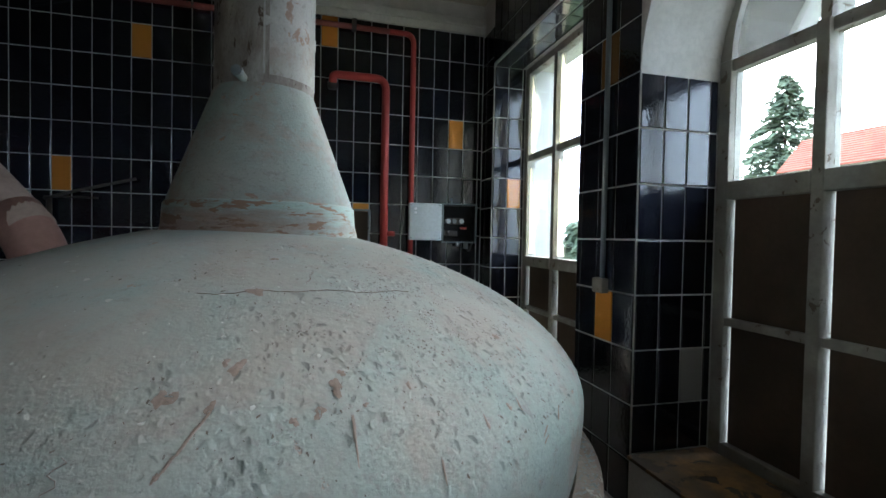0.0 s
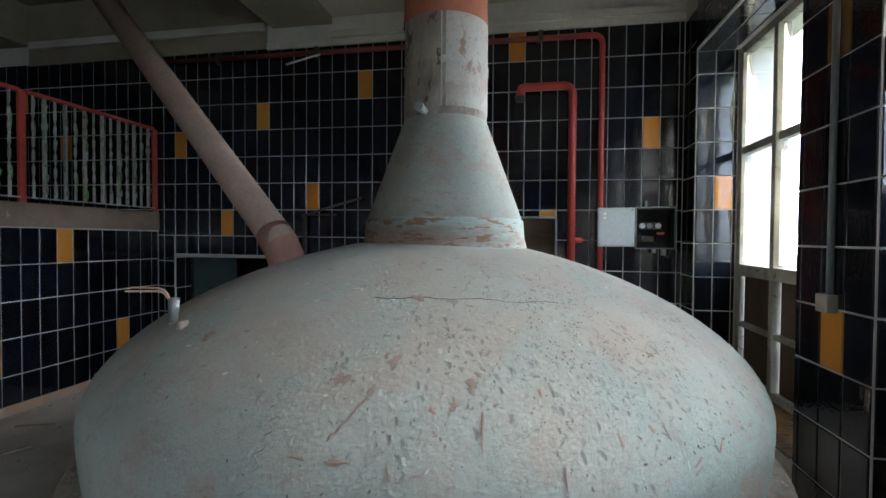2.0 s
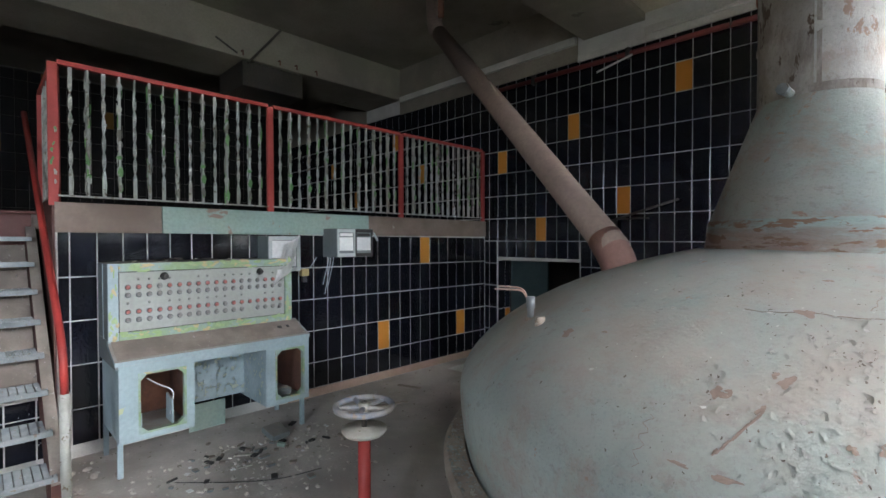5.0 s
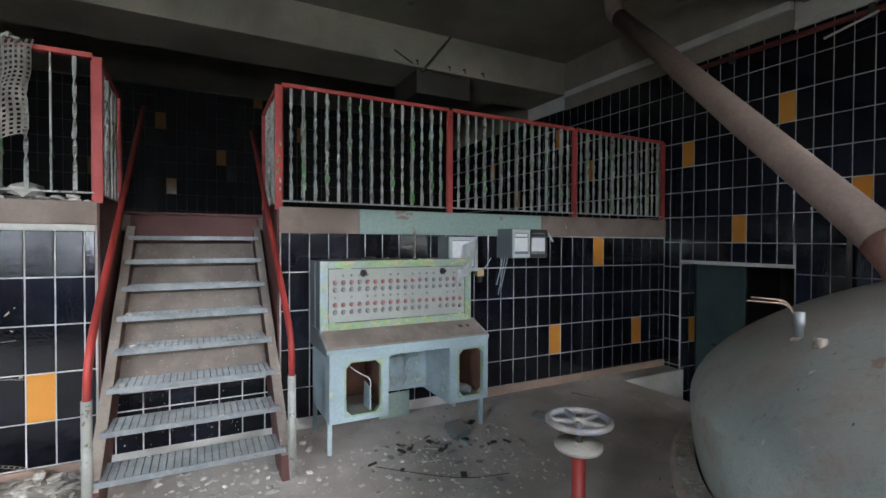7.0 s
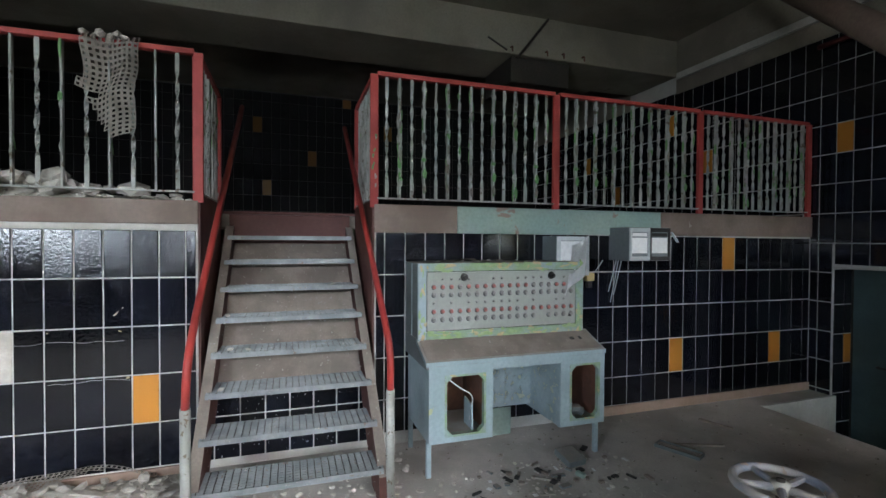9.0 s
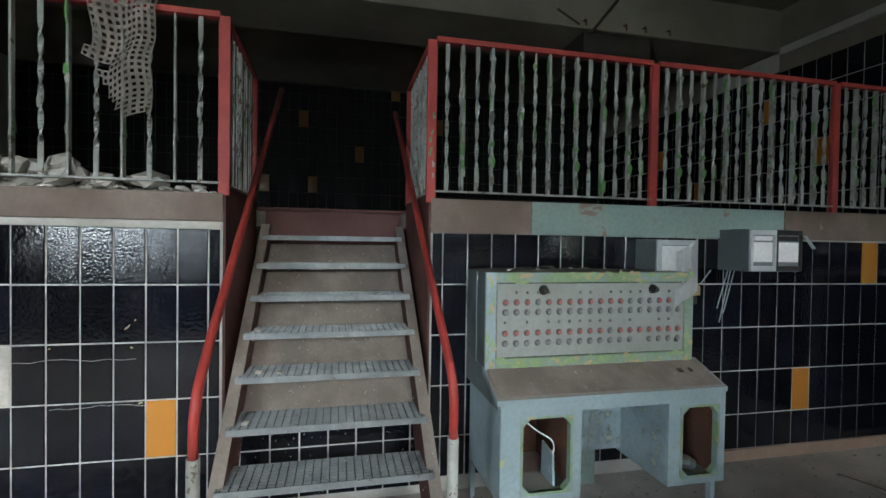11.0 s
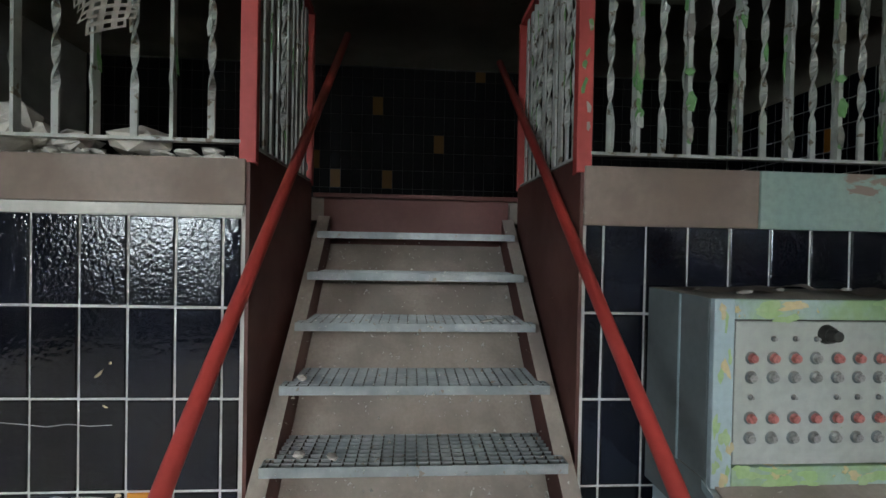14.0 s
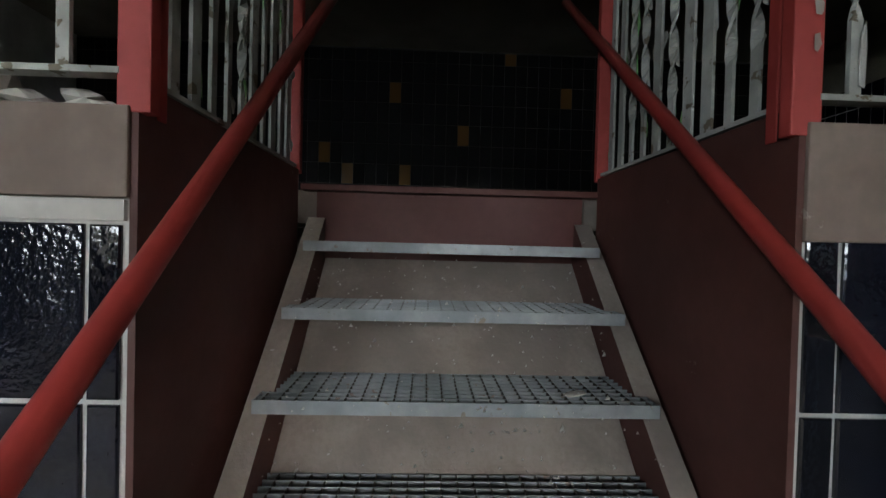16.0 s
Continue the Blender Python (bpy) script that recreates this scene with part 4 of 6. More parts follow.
def bars_between(parent, a, b, step, meshes, turn=0.0, rng=random.Random(5)):
    a, b = Vector(a), Vector(b)
    n = max(1, round((b - a).length / step))
    for k in range(1, n):
        ob = new("baluster", meshes[(k + 2 * rng.choice((0, 0, 1, 2))) % len(meshes)])
        ob.parent = parent
        ob.matrix_basis = Matrix.Translation(a + (b - a) * k / n - BASE[parent.name]) @ Matrix.Rotation(turn + rng.uniform(-0.15, 0.15), 4, "Z")
        BASE[ob.name] = BASE[parent.name]


def railing(label, posts, step, meshes, top_z=RZ1):
    g = thing("gallery_railing", posts[0][:2] + (RZ0 - 0.02,), label, "railing", group="gallery railings")
    for x, y in posts:
        part("post", boxes((x - 0.014, x + 0.014, y - 0.026, y + 0.026, FAS1 - 0.04 if x > -4 else FAS1, top_z + 0.012), bevel=0.003), REDRAIL, g)
    for (xa, ya), (xb, yb) in zip(posts, posts[1:]):
        along_y = abs(yb - ya) > abs(xb - xa)
        lo_, hi_ = (min(ya, yb) + 0.022, max(ya, yb) - 0.022) if along_y else (min(xa, xb) + 0.022, max(xa, xb) - 0.022)
        if along_y:
            part("top_rail", boxes((xa - 0.024, xa + 0.024, lo_, hi_, top_z, top_z + 0.03), bevel=0.003), REDRAIL, g)
            part("bottom_rail", boxes((xa - 0.016, xa + 0.016, lo_, hi_, RZ0 - 0.006, RZ0 + 0.004)), WHITEBAR, g)
        else:
            part("top_rail", boxes((lo_, hi_, ya - 0.024, ya + 0.024, top_z, top_z + 0.03), bevel=0.003), REDRAIL, g)
            part("bottom_rail", boxes((lo_, hi_, ya - 0.016, ya + 0.016, RZ0 - 0.006, RZ0 + 0.004)), WHITEBAR, g)
        bars_between(g, (xa, ya, RZ0), (xb, yb, RZ0), step, meshes, 0.0 if along_y else math.pi / 2)
    return g


RX = WX + 0.0
rail_right = railing("red railing with white and green flaking twisted bars", [(RX, RIGHT - 0.002), (RX, 1.515), (RX, 2.955), (RX, 4.30)], 0.09, BARS)
rng = random.Random(77)
for z in (1.80, 1.86, 1.93, 2.0, 2.04, 2.13):
    bm = bmesh.new()
    ragged(bm, Vector((RX + 0.016, RIGHT + rng.uniform(-0.012, 0.012), z)), Vector((1, 0, 0)), Vector((0, 0, -1)), Vector((0, 1, 0)), rng.uniform(0.008, 0.014), rng.uniform(0.018, 0.035), rng.uniform(-0.5, 0.5), rng, 7, 0.004)
    part('paint_flake', bm, GREENBAR if z > 1.9 else FRAMEWOOD, rail_right, 'lifted flake of green and cream paint')
railing("red railing with bare twisted and flat white bars", [(RX, LEFT + 0.004), (RX, -2.4825), (RX, -3.95), (RX, -4.98)], 0.1155, CLEAN)
railing("red railing of flat white slats beside the stair", [(RX - 0.05, RIGHT + 0.012), (-4.68, RIGHT + 0.012)], 0.075, SLATS)
railing("red railing of flat white slats beside the stair", [(RX - 0.05, LEFT - 0.012), (-4.68, LEFT - 0.012)], 0.075, SLATS)

# ---- control desk ----
DXF, DXP, DXB = -3.20, -3.40, -3.735          # front of the desk, instrument face, back
DY0, DY1, DZT = 0.310, 1.545, 1.28
desk = thing("control_desk", ((DXF + DXB) / 2, (DY0 + DY1) / 2, 0), "old blue-grey control desk with flaking green paint and empty cabinets", "control desk")
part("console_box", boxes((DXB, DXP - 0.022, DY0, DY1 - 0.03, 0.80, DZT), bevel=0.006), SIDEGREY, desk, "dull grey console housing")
part("face_frame", boxes((DXP - 0.02, DXP, DY0, DY0 + 0.055, 0.79, DZT), bevel=0.003), PALEBLUE, desk, "pale blue frame edge with old paint")
part("face_frame", boxes((DXP - 0.02, DXP, DY1 - 0.085, DY1 - 0.03, 0.79, DZT), bevel=0.003), GREENTRIM, desk, "frame edge in flaking green paint")
part("face_frame", boxes((DXP - 0.02, DXP, DY0 + 0.055, DY1 - 0.085, DZT - 0.052, DZT), bevel=0.003), GREENTRIM, desk, "frame edge in flaking green paint")
part("face_frame", boxes((DXP - 0.02, DXP, DY0 + 0.055, DY1 - 0.085, 0.79, 0.845), bevel=0.003), GREENTRIM, desk, "frame edge in flaking green paint")
PY0, PY1, PZ0, PZ1 = DY0 + 0.060, DY1 - 0.090, 0.850, DZT - 0.057
part("face_gap", boxes((DXP - 0.0215, DXP - 0.016, DY0 + 0.052, DY1 - 0.082, 0.842, DZT - 0.049)), BLACK, desk)
face = part("instrument_face", boxes((DXP - 0.0155, DXP - 0.004, PY0, PY1, PZ0, PZ1), bevel=0.002), PANEL, desk, "grey face with rows of red and grey buttons")
part("housing_seam", boxes((-3.556, -3.548, DY0 - 0.003, DY0 + 0.002, 0.80, DZT - 0.004)), BLUEGREY, desk)
for x0, x1, y0, y1, up in ((-3.70, -3.52, 0.36, 0.62, 0.012), (-3.66, -3.47, 0.78, 0.98, 0.02), (-3.60, -3.44, 1.05, 1.28, 0.01), (-3.72, -3.60, 0.55, 0.80, 0.025)):
    bm = bmesh.new()
    g = [[bm.verts.new((x0 + (x1 - x0) * i / 5, y0 + (y1 - y0) * j / 6, DZT + 0.004 + up * (0.5 + 0.5 * math.sin(i * 1.1 + j * 1.4 + x0 * 9)) * (i + j) / 11)) for j in range(7)] for i in range(6)]
    for i in range(5):
        for j in range(6):
            bm.faces.new((g[i][j], g[i + 1][j], g[i + 1][j + 1], g[i][j + 1]))
    bmesh.ops.solidify(bm, geom=bm.faces[:], thickness=0.0015)
    single("peeled_sheet", bm, RISER, ((x0 + x1) / 2, (y0 + y1) / 2, DZT), "curled dusty sheet of peeled paint on the console", "paint sheet")
rng = random.Random(14)
for k in range(84):
    # lifted leaves of old paint along the frame
    top, y = rng.random() < 0.5, rng.uniform(DY0 + 0.02, DY1 - 0.05)
    z = (DZT - rng.uniform(0.004, 0.05)) if top else rng.uniform(0.795, 0.842)
    if rng.random() < 0.3:
        y, z = rng.choice((DY0 + rng.uniform(0.006, 0.05), DY1 - 0.03 - rng.uniform(0.006, 0.05))), rng.uniform(0.8, DZT - 0.01)
    bm = bmesh.new()
    ragged(bm, Vector((DXP, y, z)), Vector((1, 0, 0)), Vector((0, 0, -1)), Vector((0, 1, 0)), *((rng.uniform(0.02, 0.055), rng.uniform(0.010, 0.022)) if DY0 + 0.06 < y < DY1 - 0.09 else (rng.uniform(0.008, 0.02), rng.uniform(0.02, 0.045))), rng.uniform(-0.2, 0.2), rng, 13, 0.0008 + 0.00003 * k)
    part("paint_leaf", bm, (LIMEPAINT, LIMEPAINT, LIMEPAINT, CREAMPAINT)[k % 4], desk, ("leaf of light green paint", "leaf of light green paint", "leaf of light green paint", "leaf of ochre paint")[k % 4])


def cap(bm, x, y, z, r, h, seg=14):
    bmesh.ops.create_cone(bm, cap_ends=True, segments=seg, radius1=r, radius2=r * 0.8, depth=h, matrix=Matrix.Translation((x + h / 2, y, z)) @ Matrix.Rotation(math.pi / 2, 4, "Y"))
    return bm


rng = random.Random(3)
ncol = 18


def button(lens, r, h):
    """A domed lens in a dark ring."""
    bm = cap(bmesh.new(), 0, 0, 0, r * 1.18, 0.004)
    dark = set(bm.faces)
    cap(bm, 0.003, 0, 0, r * 0.92, h)
    for f in bm.faces:
        f.material_index = 0 if f in dark else 1
    return finish("button", bm, [SIDEGREY, lens])


cap_red, cap_grey, cap_small = button(REDCAP, 0.0145, 0.010), button(GREYCAP, 0.0145, 0.008), button(GREYCAP, 0.0065, 0.007)
for z, me, skip in ((1.178, cap_small, 0.25), (1.128, cap_red, 0), (1.078, cap_grey, 0.03), (1.026, cap_small, 0.3), (0.972, cap_red, 0), (0.920, cap_grey, 0.05)):
    for k in range(ncol):
        if rng.random() < skip:
            continue
        m = cap_grey if me is cap_red and ((z > 1.1 and k > 11 and rng.random() < 0.7) or rng.random() < 0.06) else me
        ob = new("button", m)
        ob.parent = face
        ob.location = Vector((DXP - 0.004, PY0 + 0.045 + k * (PY1 - PY0 - 0.08) / (ncol - 1), z)) - BASE[desk.name]
for y in (0.62, 1.26):
    part("knob", cap(cap(bmesh.new(), DXP - 0.004, y, 1.190, 0.026, 0.016, 18), DXP + 0.012, y, 1.190, 0.017, 0.02, 18), BLACK, face, "black rotary knob")
part("rocker", boxes((DXP - 0.004, DXP + 0.004, 1.40, 1.42, 0.9, 0.92)), BLACK, face)


def slab(pts, y0, y1, bm=None):
    """A prism from an outline in x and z."""
    bm = bm or bmesh.new()
    a, b = [bm.verts.new((x, y0, z)) for x, z in pts], [bm.verts.new((x, y1, z)) for x, z in pts]
    bm.faces.new(a), bm.faces.new(b[::-1])
    n = len(pts)
    for i in range(n):
        bm.faces.new((a[i], b[i], b[(i + 1) % n], a[(i + 1) % n]))
    bmesh.ops.recalc_face_normals(bm, faces=bm.faces)
    return bm


part("writing_top", slab([(DXP - 0.03, 0.800), (DXF + 0.004, 0.705), (DXF + 0.004, 0.680), (DXP - 0.03, 0.775)], DY0 - 0.004, DY1 + 0.012), BLUEGREY, desk, "dusty sloping desk top")
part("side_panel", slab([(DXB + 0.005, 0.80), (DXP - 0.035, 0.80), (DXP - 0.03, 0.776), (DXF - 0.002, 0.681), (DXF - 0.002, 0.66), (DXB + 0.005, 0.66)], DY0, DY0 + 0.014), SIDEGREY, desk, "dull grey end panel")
part("dust_sheet", slab([(DXP - 0.0, 0.7965), (DXF - 0.015, 0.7155), (DXF - 0.015, 0.7115), (DXP - 0.0, 0.7925)], DY0 + 0.012, DY1 - 0.005), RISER, desk, "thick brown dust on the top")
for sl in ((1.36, 0.03), (1.43, 0.018)):
    part("slot", slab([(-3.335, 0.772), (-3.31, 0.762), (-3.31, 0.757), (-3.335, 0.767)], sl[0], sl[0] + sl[1]), BLACK, desk)


def pedestal(y0, y1, oy0, oy1):
    x0 = DXF
    zt, zb = 0.678, 0.215
    rows = [(x0 - 0.02, x0, y0, oy0 - 0.012, zb, zt), (x0 - 0.02, x0, oy1 + 0.012, y1, zb, zt), (x0 - 0.02, x0, oy0 - 0.012, oy1 + 0.012, 0.61, zt), (x0 - 0.02, x0, oy0 - 0.012, oy1 + 0.012, zb, 0.262)]
    p = part("cabinet", boxes(*rows), BLUEGREY, desk, "blue-grey sheet metal pedestal without its door")
    part("side_panel", boxes((DXB + 0.03, x0 - 0.02, y0, y0 + 0.012, zb, zt + 0.002)), BLISTERED if y0 > 1.0 else BLUEGREY, p)
    part("side_panel", boxes((DXB + 0.03, x0 - 0.02, y1 - 0.012, y1, zb, zt + 0.002)), BLUEGREY, p)
    part("bottom", boxes((DXB + 0.03, x0 - 0.02, y0 + 0.012, y1 - 0.012, zb, zb + 0.012)), BLUEGREY, p)
    part("lining", boxes((DXB + 0.05, DXB + 0.06, y0 + 0.012, y1 - 0.012, zb + 0.012, zt), (DXB + 0.06, x0 - 0.022, y0 + 0.013, y0 + 0.018, zb + 0.013, zt), (DXB + 0.06, x0 - 0.022, y1 - 0.018, y1 - 0.013, zb + 0.013, zt)), RUST, p, "rusty brown inside")
    bm = bmesh.new()
    c = 0.035
    out = [(oy0, 0.262 + c), (oy0 + c, 0.262), (oy1 - c, 0.262), (oy1, 0.262 + c), (oy1, 0.61 - c), (oy1 - c, 0.61), (oy0 + c, 0.61), (oy0, 0.61 - c)]
    rim = [(oy0 - 0.013, 0.25), (oy0 - 0.013, 0.25), (oy1 + 0.013, 0.25), (oy1 + 0.013, 0.25), (oy1 + 0.013, 0.622), (oy1 + 0.013, 0.622), (oy0 - 0.013, 0.622), (oy0 - 0.013, 0.622)]
    vo = [[bm.verts.new((x, y, z)) for y, z in out] for x in (x0 + 0.005, x0 - 0.03)]
    vr = [bm.verts.new((x0 + 0.005, y, z)) for y, z in rim]
    for i in range(8):
        j = (i + 1) % 8
        bm.faces.new((vo[0][i], vo[0][j], vo[1][j], vo[1][i]))
        if i % 2:
            bm.faces.new((vr[i], vr[j], vo[0][j], vo[0][i]))
        else:
            bm.faces.new((vr[i], vo[0][j], vo[0][i]))
    part("door_surround", bm, GREENTRIM, p, "chipped olive surround of the missing door")
    return p


pedestal(DY0 + 0.015, 0.735, 0.435, 0.675)
pedestal(1.215, DY1 + 0.005, 1.295, 1.50)
part("apron", boxes((DXF - 0.02, DXF - 0.001, 0.735, 1.215, 0.635, 0.679)), BLUEGREY, desk)
part("knee_panel", boxes((DXB + 0.12, DXB + 0.135, 0.735, 1.215, 0.24, 0.70)), BLISTERED, desk, "flaking back panel of the knee hole")
for y in (DY0 + 0.025, 1.515):
    for x in (DXF - 0.05, DXB + 0.05):
        part("leg", boxes((x - 0.014, x + 0.014, y - 0.012, y + 0.016, 0, 0.216)), BLUEGREY, desk)
# loose wreckage in the cabinets
junk = thing("cabinet_scrap", (-3.32, 0.56, 0.228), "bent grey metal scrap and wires inside the desk cabinet", "scrap")
part("tray", boxes((-3.42, -3.24, 0.45, 0.64, 0.229, 0.25), (-3.42, -3.24, 0.44, 0.452, 0.25, 0.36), bevel=0.003), BLUEGREY, junk)
part("plate", slab([(-3.40, 0.25), (-3.26, 0.25), (-3.27, 0.4), (-3.39, 0.42)], 0.62, 0.63), BLUEGREY, junk)
part("wire", tube(bend([(-3.3, 0.62, 0.3), (-3.28, 0.64, 0.46), (-3.31, 0.56, 0.5), (-3.33, 0.5, 0.55)], 0.08), 0.004, 6), PAPER, junk)
single("cloth_scrap", tube(bend([(-3.34, 1.34, 0.262), (-3.30, 1.40, 0.285), (-3.29, 1.44, 0.265)], 0.05), [0.03] + [0.036] * 6 + [0.03] * 2, 9), SIDEGREY, (-3.31, 1.40, 0.228), "dark crumpled rag in the desk cabinet", "rag")
single("slotted_plate", boxes((DXB + 0.045, DXB + 0.055, 0.84, 1.10, 0.0, 0.20), bevel=0.003), TEAL, (DXB + 0.05, 0.97, 0), "pale teal sheet metal plate leaning under the desk", "metal plate")

# ---- instrument boxes on the wall ----
ib = thing("recorder_box", (WX + 0.002, 2.2, 1.27), "grey-green chart recorder box with two white dials", "recorder")
part("housing", boxes((WX + 0.004, -3.53, 2.01, 2.40, 1.275, 1.535), bevel=0.006), SIDEGREY, ib)
for y0, y1 in ((2.03, 2.19), (2.215, 2.385)):
    part("bezel", boxes((-3.53, -3.515, y0 - 0.015, y0, 1.28, 1.53), (-3.53, -3.515, y1, y1 + 0.01, 1.28, 1.53), (-3.53, -3.515, y0, y1, 1.50, 1.53), (-3.53, -3.515, y0, y1, 1.28, 1.31)), BOXGREY if y0 < 2.1 else BLACK, ib)
    part("dial_sheet", boxes((-3.529, -3.524, y0 + 0.01, y1 - 0.01, 1.335, 1.455)), PAPER, ib, "blank white dial sheet")
    part("name_strip", boxes((-3.529, -3.522, y0 + 0.015, y1 - 0.015, 1.465, 1.492)), PAPER if y0 < 2.1 else BLACK, ib)
part("side_flap", slab([(-3.52, 1.50), (-3.50, 1.50), (-3.44, 1.42), (-3.46, 1.42)], 2.40, 2.408), BOXGREY, ib)
pb = thing("meter_box", (WX + 0.002, 1.5, 1.2), "grey meter box with a torn sheet of white paper", "meter box")
part("housing", boxes((WX + 0.004, -3.57, 1.40, 1.675, 1.17, 1.462), bevel=0.006), SIDEGREY, pb)
part("face", boxes((-3.57, -3.555, 1.40, 1.43, 1.17, 1.46), (-3.57, -3.555, 1.645, 1.675, 1.17, 1.46), (-3.57, -3.555, 1.43, 1.645, 1.43, 1.46), (-3.57, -3.556, 1.43, 1.645, 1.17, 1.2)), BOXGREY, pb)
part("dial_sheet", boxes((-3.569, -3.566, 1.435, 1.64, 1.21, 1.425)), PAPER, pb)
bm = bmesh.new()
rng = random.Random(8)
gx = 7
grid = []
for i in range(gx):
    row = []
    for j in range(5):
        u, v = i / (gx - 1), j / 4
        y = 1.60 - 0.20 * u + (v - 0.5) * 0.15 + rng.uniform(-0.008, 0.008)
        z = 1.43 - 0.30 * u + (v - 0.5) * 0.10 + rng.uniform(-0.01, 0.01) - (0.03 if j == 0 and i > 4 else 0)
        row.append(bm.verts.new((-3.548 + 0.215 * u + 0.012 * math.sin(5 * v + 3 * u), y, z)))
    grid.append(row)
for a, b in zip(grid, grid[1:]):
    for j in range(4):
        bm.faces.new((a[j], a[j + 1], b[j + 1], b[j]))
bmesh.ops.solidify(bm, geom=bm.faces[:], thickness=0.0015)
single("torn_paper", bm, PAPER, (-3.55, 1.55, 1.2), "torn white paper sheet hanging from the meter box", "paper", smooth=False)
sk = thing("wall_socket", (WX + 0.01, 1.80, 1.08), "yellowed cable connector hanging below the boxes", "socket")
part("cover", boxes((WX + 0.01, WX + 0.055, 1.77, 1.845, 1.11, 1.175), bevel=0.012), YELLOW, sk)
part("plug", boxes((WX + 0.012, WX + 0.045, 1.785, 1.83, 1.055, 1.108), bevel=0.008), BLACK, sk)
part("cable", tube(bend([(WX + 0.03, 1.80, 1.17), (WX + 0.04, 1.70, 1.22), (WX + 0.03, 1.68, 1.18)], 0.05), 0.006, 8), BOXGREY, sk)
wires = thing("hanging_wires", (WX + 0.03, 2.06, 1.0), "thin grey wires hanging from the recorder", "wires")
for y, z in ((2.03, 1.02), (2.05, 0.93), (2.08, 0.99), (1.9, 1.18)):
    part("wire", tube(bend([(WX + 0.05, y + 0.02, 1.274), (WX + 0.03, y, (1.274 + z) / 2), (WX + 0.02, y - 0.03, z)], 0.1), 0.0035, 6), BOXGREY, wires)

# ---- handwheel on its post ----
hw = thing("valve_handwheel", (-1.555, 0.905, 0), "worn white valve handwheel on a red post", "valve")
hx, hy, hz = -1.555, 0.905, 0.715
part("post", tube([(hx, hy, 0), (hx, hy, 0.60)], 0.027, 16), RED, hw, "red painted pipe post", smooth=True)
part("cap_plate", lathe([(0.0, 0.60), (0.085, 0.60), (0.095, 0.612), (0.095, 0.622), (0.0, 0.63)], (hx, hy), 32), FRAMEWOOD, hw, smooth=True)
part("spindle", tube([(hx, hy, 0.62), (hx, hy, 0.735)], 0.012, 12), DARKSTEEL, hw, smooth=True)
part("hub", lathe([(0.0, hz - 0.022), (0.024, hz - 0.022), (0.026, hz + 0.012), (0.0, hz + 0.014)], (hx, hy), 20), FRAMEWOOD, hw, smooth=True)
part("rim", tube([(hx + 0.118 * math.cos(a), hy + 0.118 * math.sin(a), hz) for a in (2 * math.pi * k / 48 for k in range(49))], 0.0135, 12, caps=False), WHEEL, hw, "rim of worn white and blue enamel", smooth=True)
for k in range(5):
    a = 2 * math.pi * k / 5 + 0.4
    part("spoke", tube([(hx + 0.02 * math.cos(a), hy + 0.02 * math.sin(a), hz - 0.006), (hx + 0.11 * math.cos(a), hy + 0.11 * math.sin(a), hz)], [0.013, 0.009], 8), WHEEL, hw)

# ---- tap on the dome ----
tap = thing("vent_tap", (-0.885, 1.165, 1.10), "small steel vent tap with a forked pale lever", "tap")
tx, ty, tz = -0.883, 1.165, 1.13
part("stub", tube([(tx, ty, tz - 0.03), (tx, ty, tz + 0.012)], [0.022, 0.018], 14), FLANGE, tap, smooth=True)
part("stem", lathe([(0.0, tz + 0.008), (0.0125, tz + 0.008), (0.0125, tz + 0.042), (0.0155, tz + 0.046), (0.0165, tz + 0.086), (0.0, tz + 0.088)], (tx, ty), 18), STEEL, tap, "bright nickelled stem", smooth=True)
for s, rise in ((-0.011, 0.0), (0.011, 0.009)):
    path = bend([(tx - 0.008, ty, tz + 0.05), (tx - 0.020, ty - 0.008, tz + 0.108 + rise), (tx - 0.105, ty - 0.062 + s, tz + 0.112 + rise)], 0.045, 8)
    bm = bmesh.new()
    rings = []
    for k, q in enumerate(path):
        d = (path[min(k + 1, len(path) - 1)] - path[max(k - 1, 0)]).normalized()
        flat = Vector((-d.y, d.x, 0)).normalized() if abs(d.x) + abs(d.y) > 0.05 else Vector((0.5, -0.86, 0))
        up = d.cross(flat)
        w = 0.0095 if k < len(path) - 1 else 0.005
        rings.append([bm.verts.new(q + flat * a * w + up * b * 0.0022) for a, b in ((-1, -1), (1, -1), (1, 1), (-1, 1))])
    for p_, q_ in zip(rings, rings[1:]):
        for k in range(4):
            bm.faces.new((p_[k], p_[(k + 1) % 4], q_[(k + 1) % 4], q_[k]))
    bm.faces.new(rings[0][::-1]), bm.faces.new(rings[-1])
    bmesh.ops.recalc_face_normals(bm, faces=bm.faces)
    part("lever", bm, SKIRT, tap, "flat pale pinkish lever arm")
part("stub", tube([(tx + 0.082, ty - 0.065, tz - 0.03), (tx + 0.084, ty - 0.066, tz + 0.030)], [0.022, 0.016], 10), FLANGE, tap, "crusted capped stub", smooth=True)
bolt = thing("neck_bolt", (-0.225, 1.77, 1.92), "stubby steel bolt on the kettle neck", "bolt")
part("shank", tube([(-0.225, 1.775, 1.925), (-0.235, 1.725, 1.93)], 0.016, 10), NECK, bolt)
part("head", tube([(-0.235, 1.727, 1.93), (-0.238, 1.708, 1.932)], 0.02, 8), STEEL, bolt)
grown(tap)
grown(bolt)

# ---- pipes and switch box on the north wall ----
py = NY - 0.07
pipe = thing("red_wall_pipe", (0.59, py, 1.0), "red painted steel pipe running up the tiled wall", "pipe", group="red wall pipes")
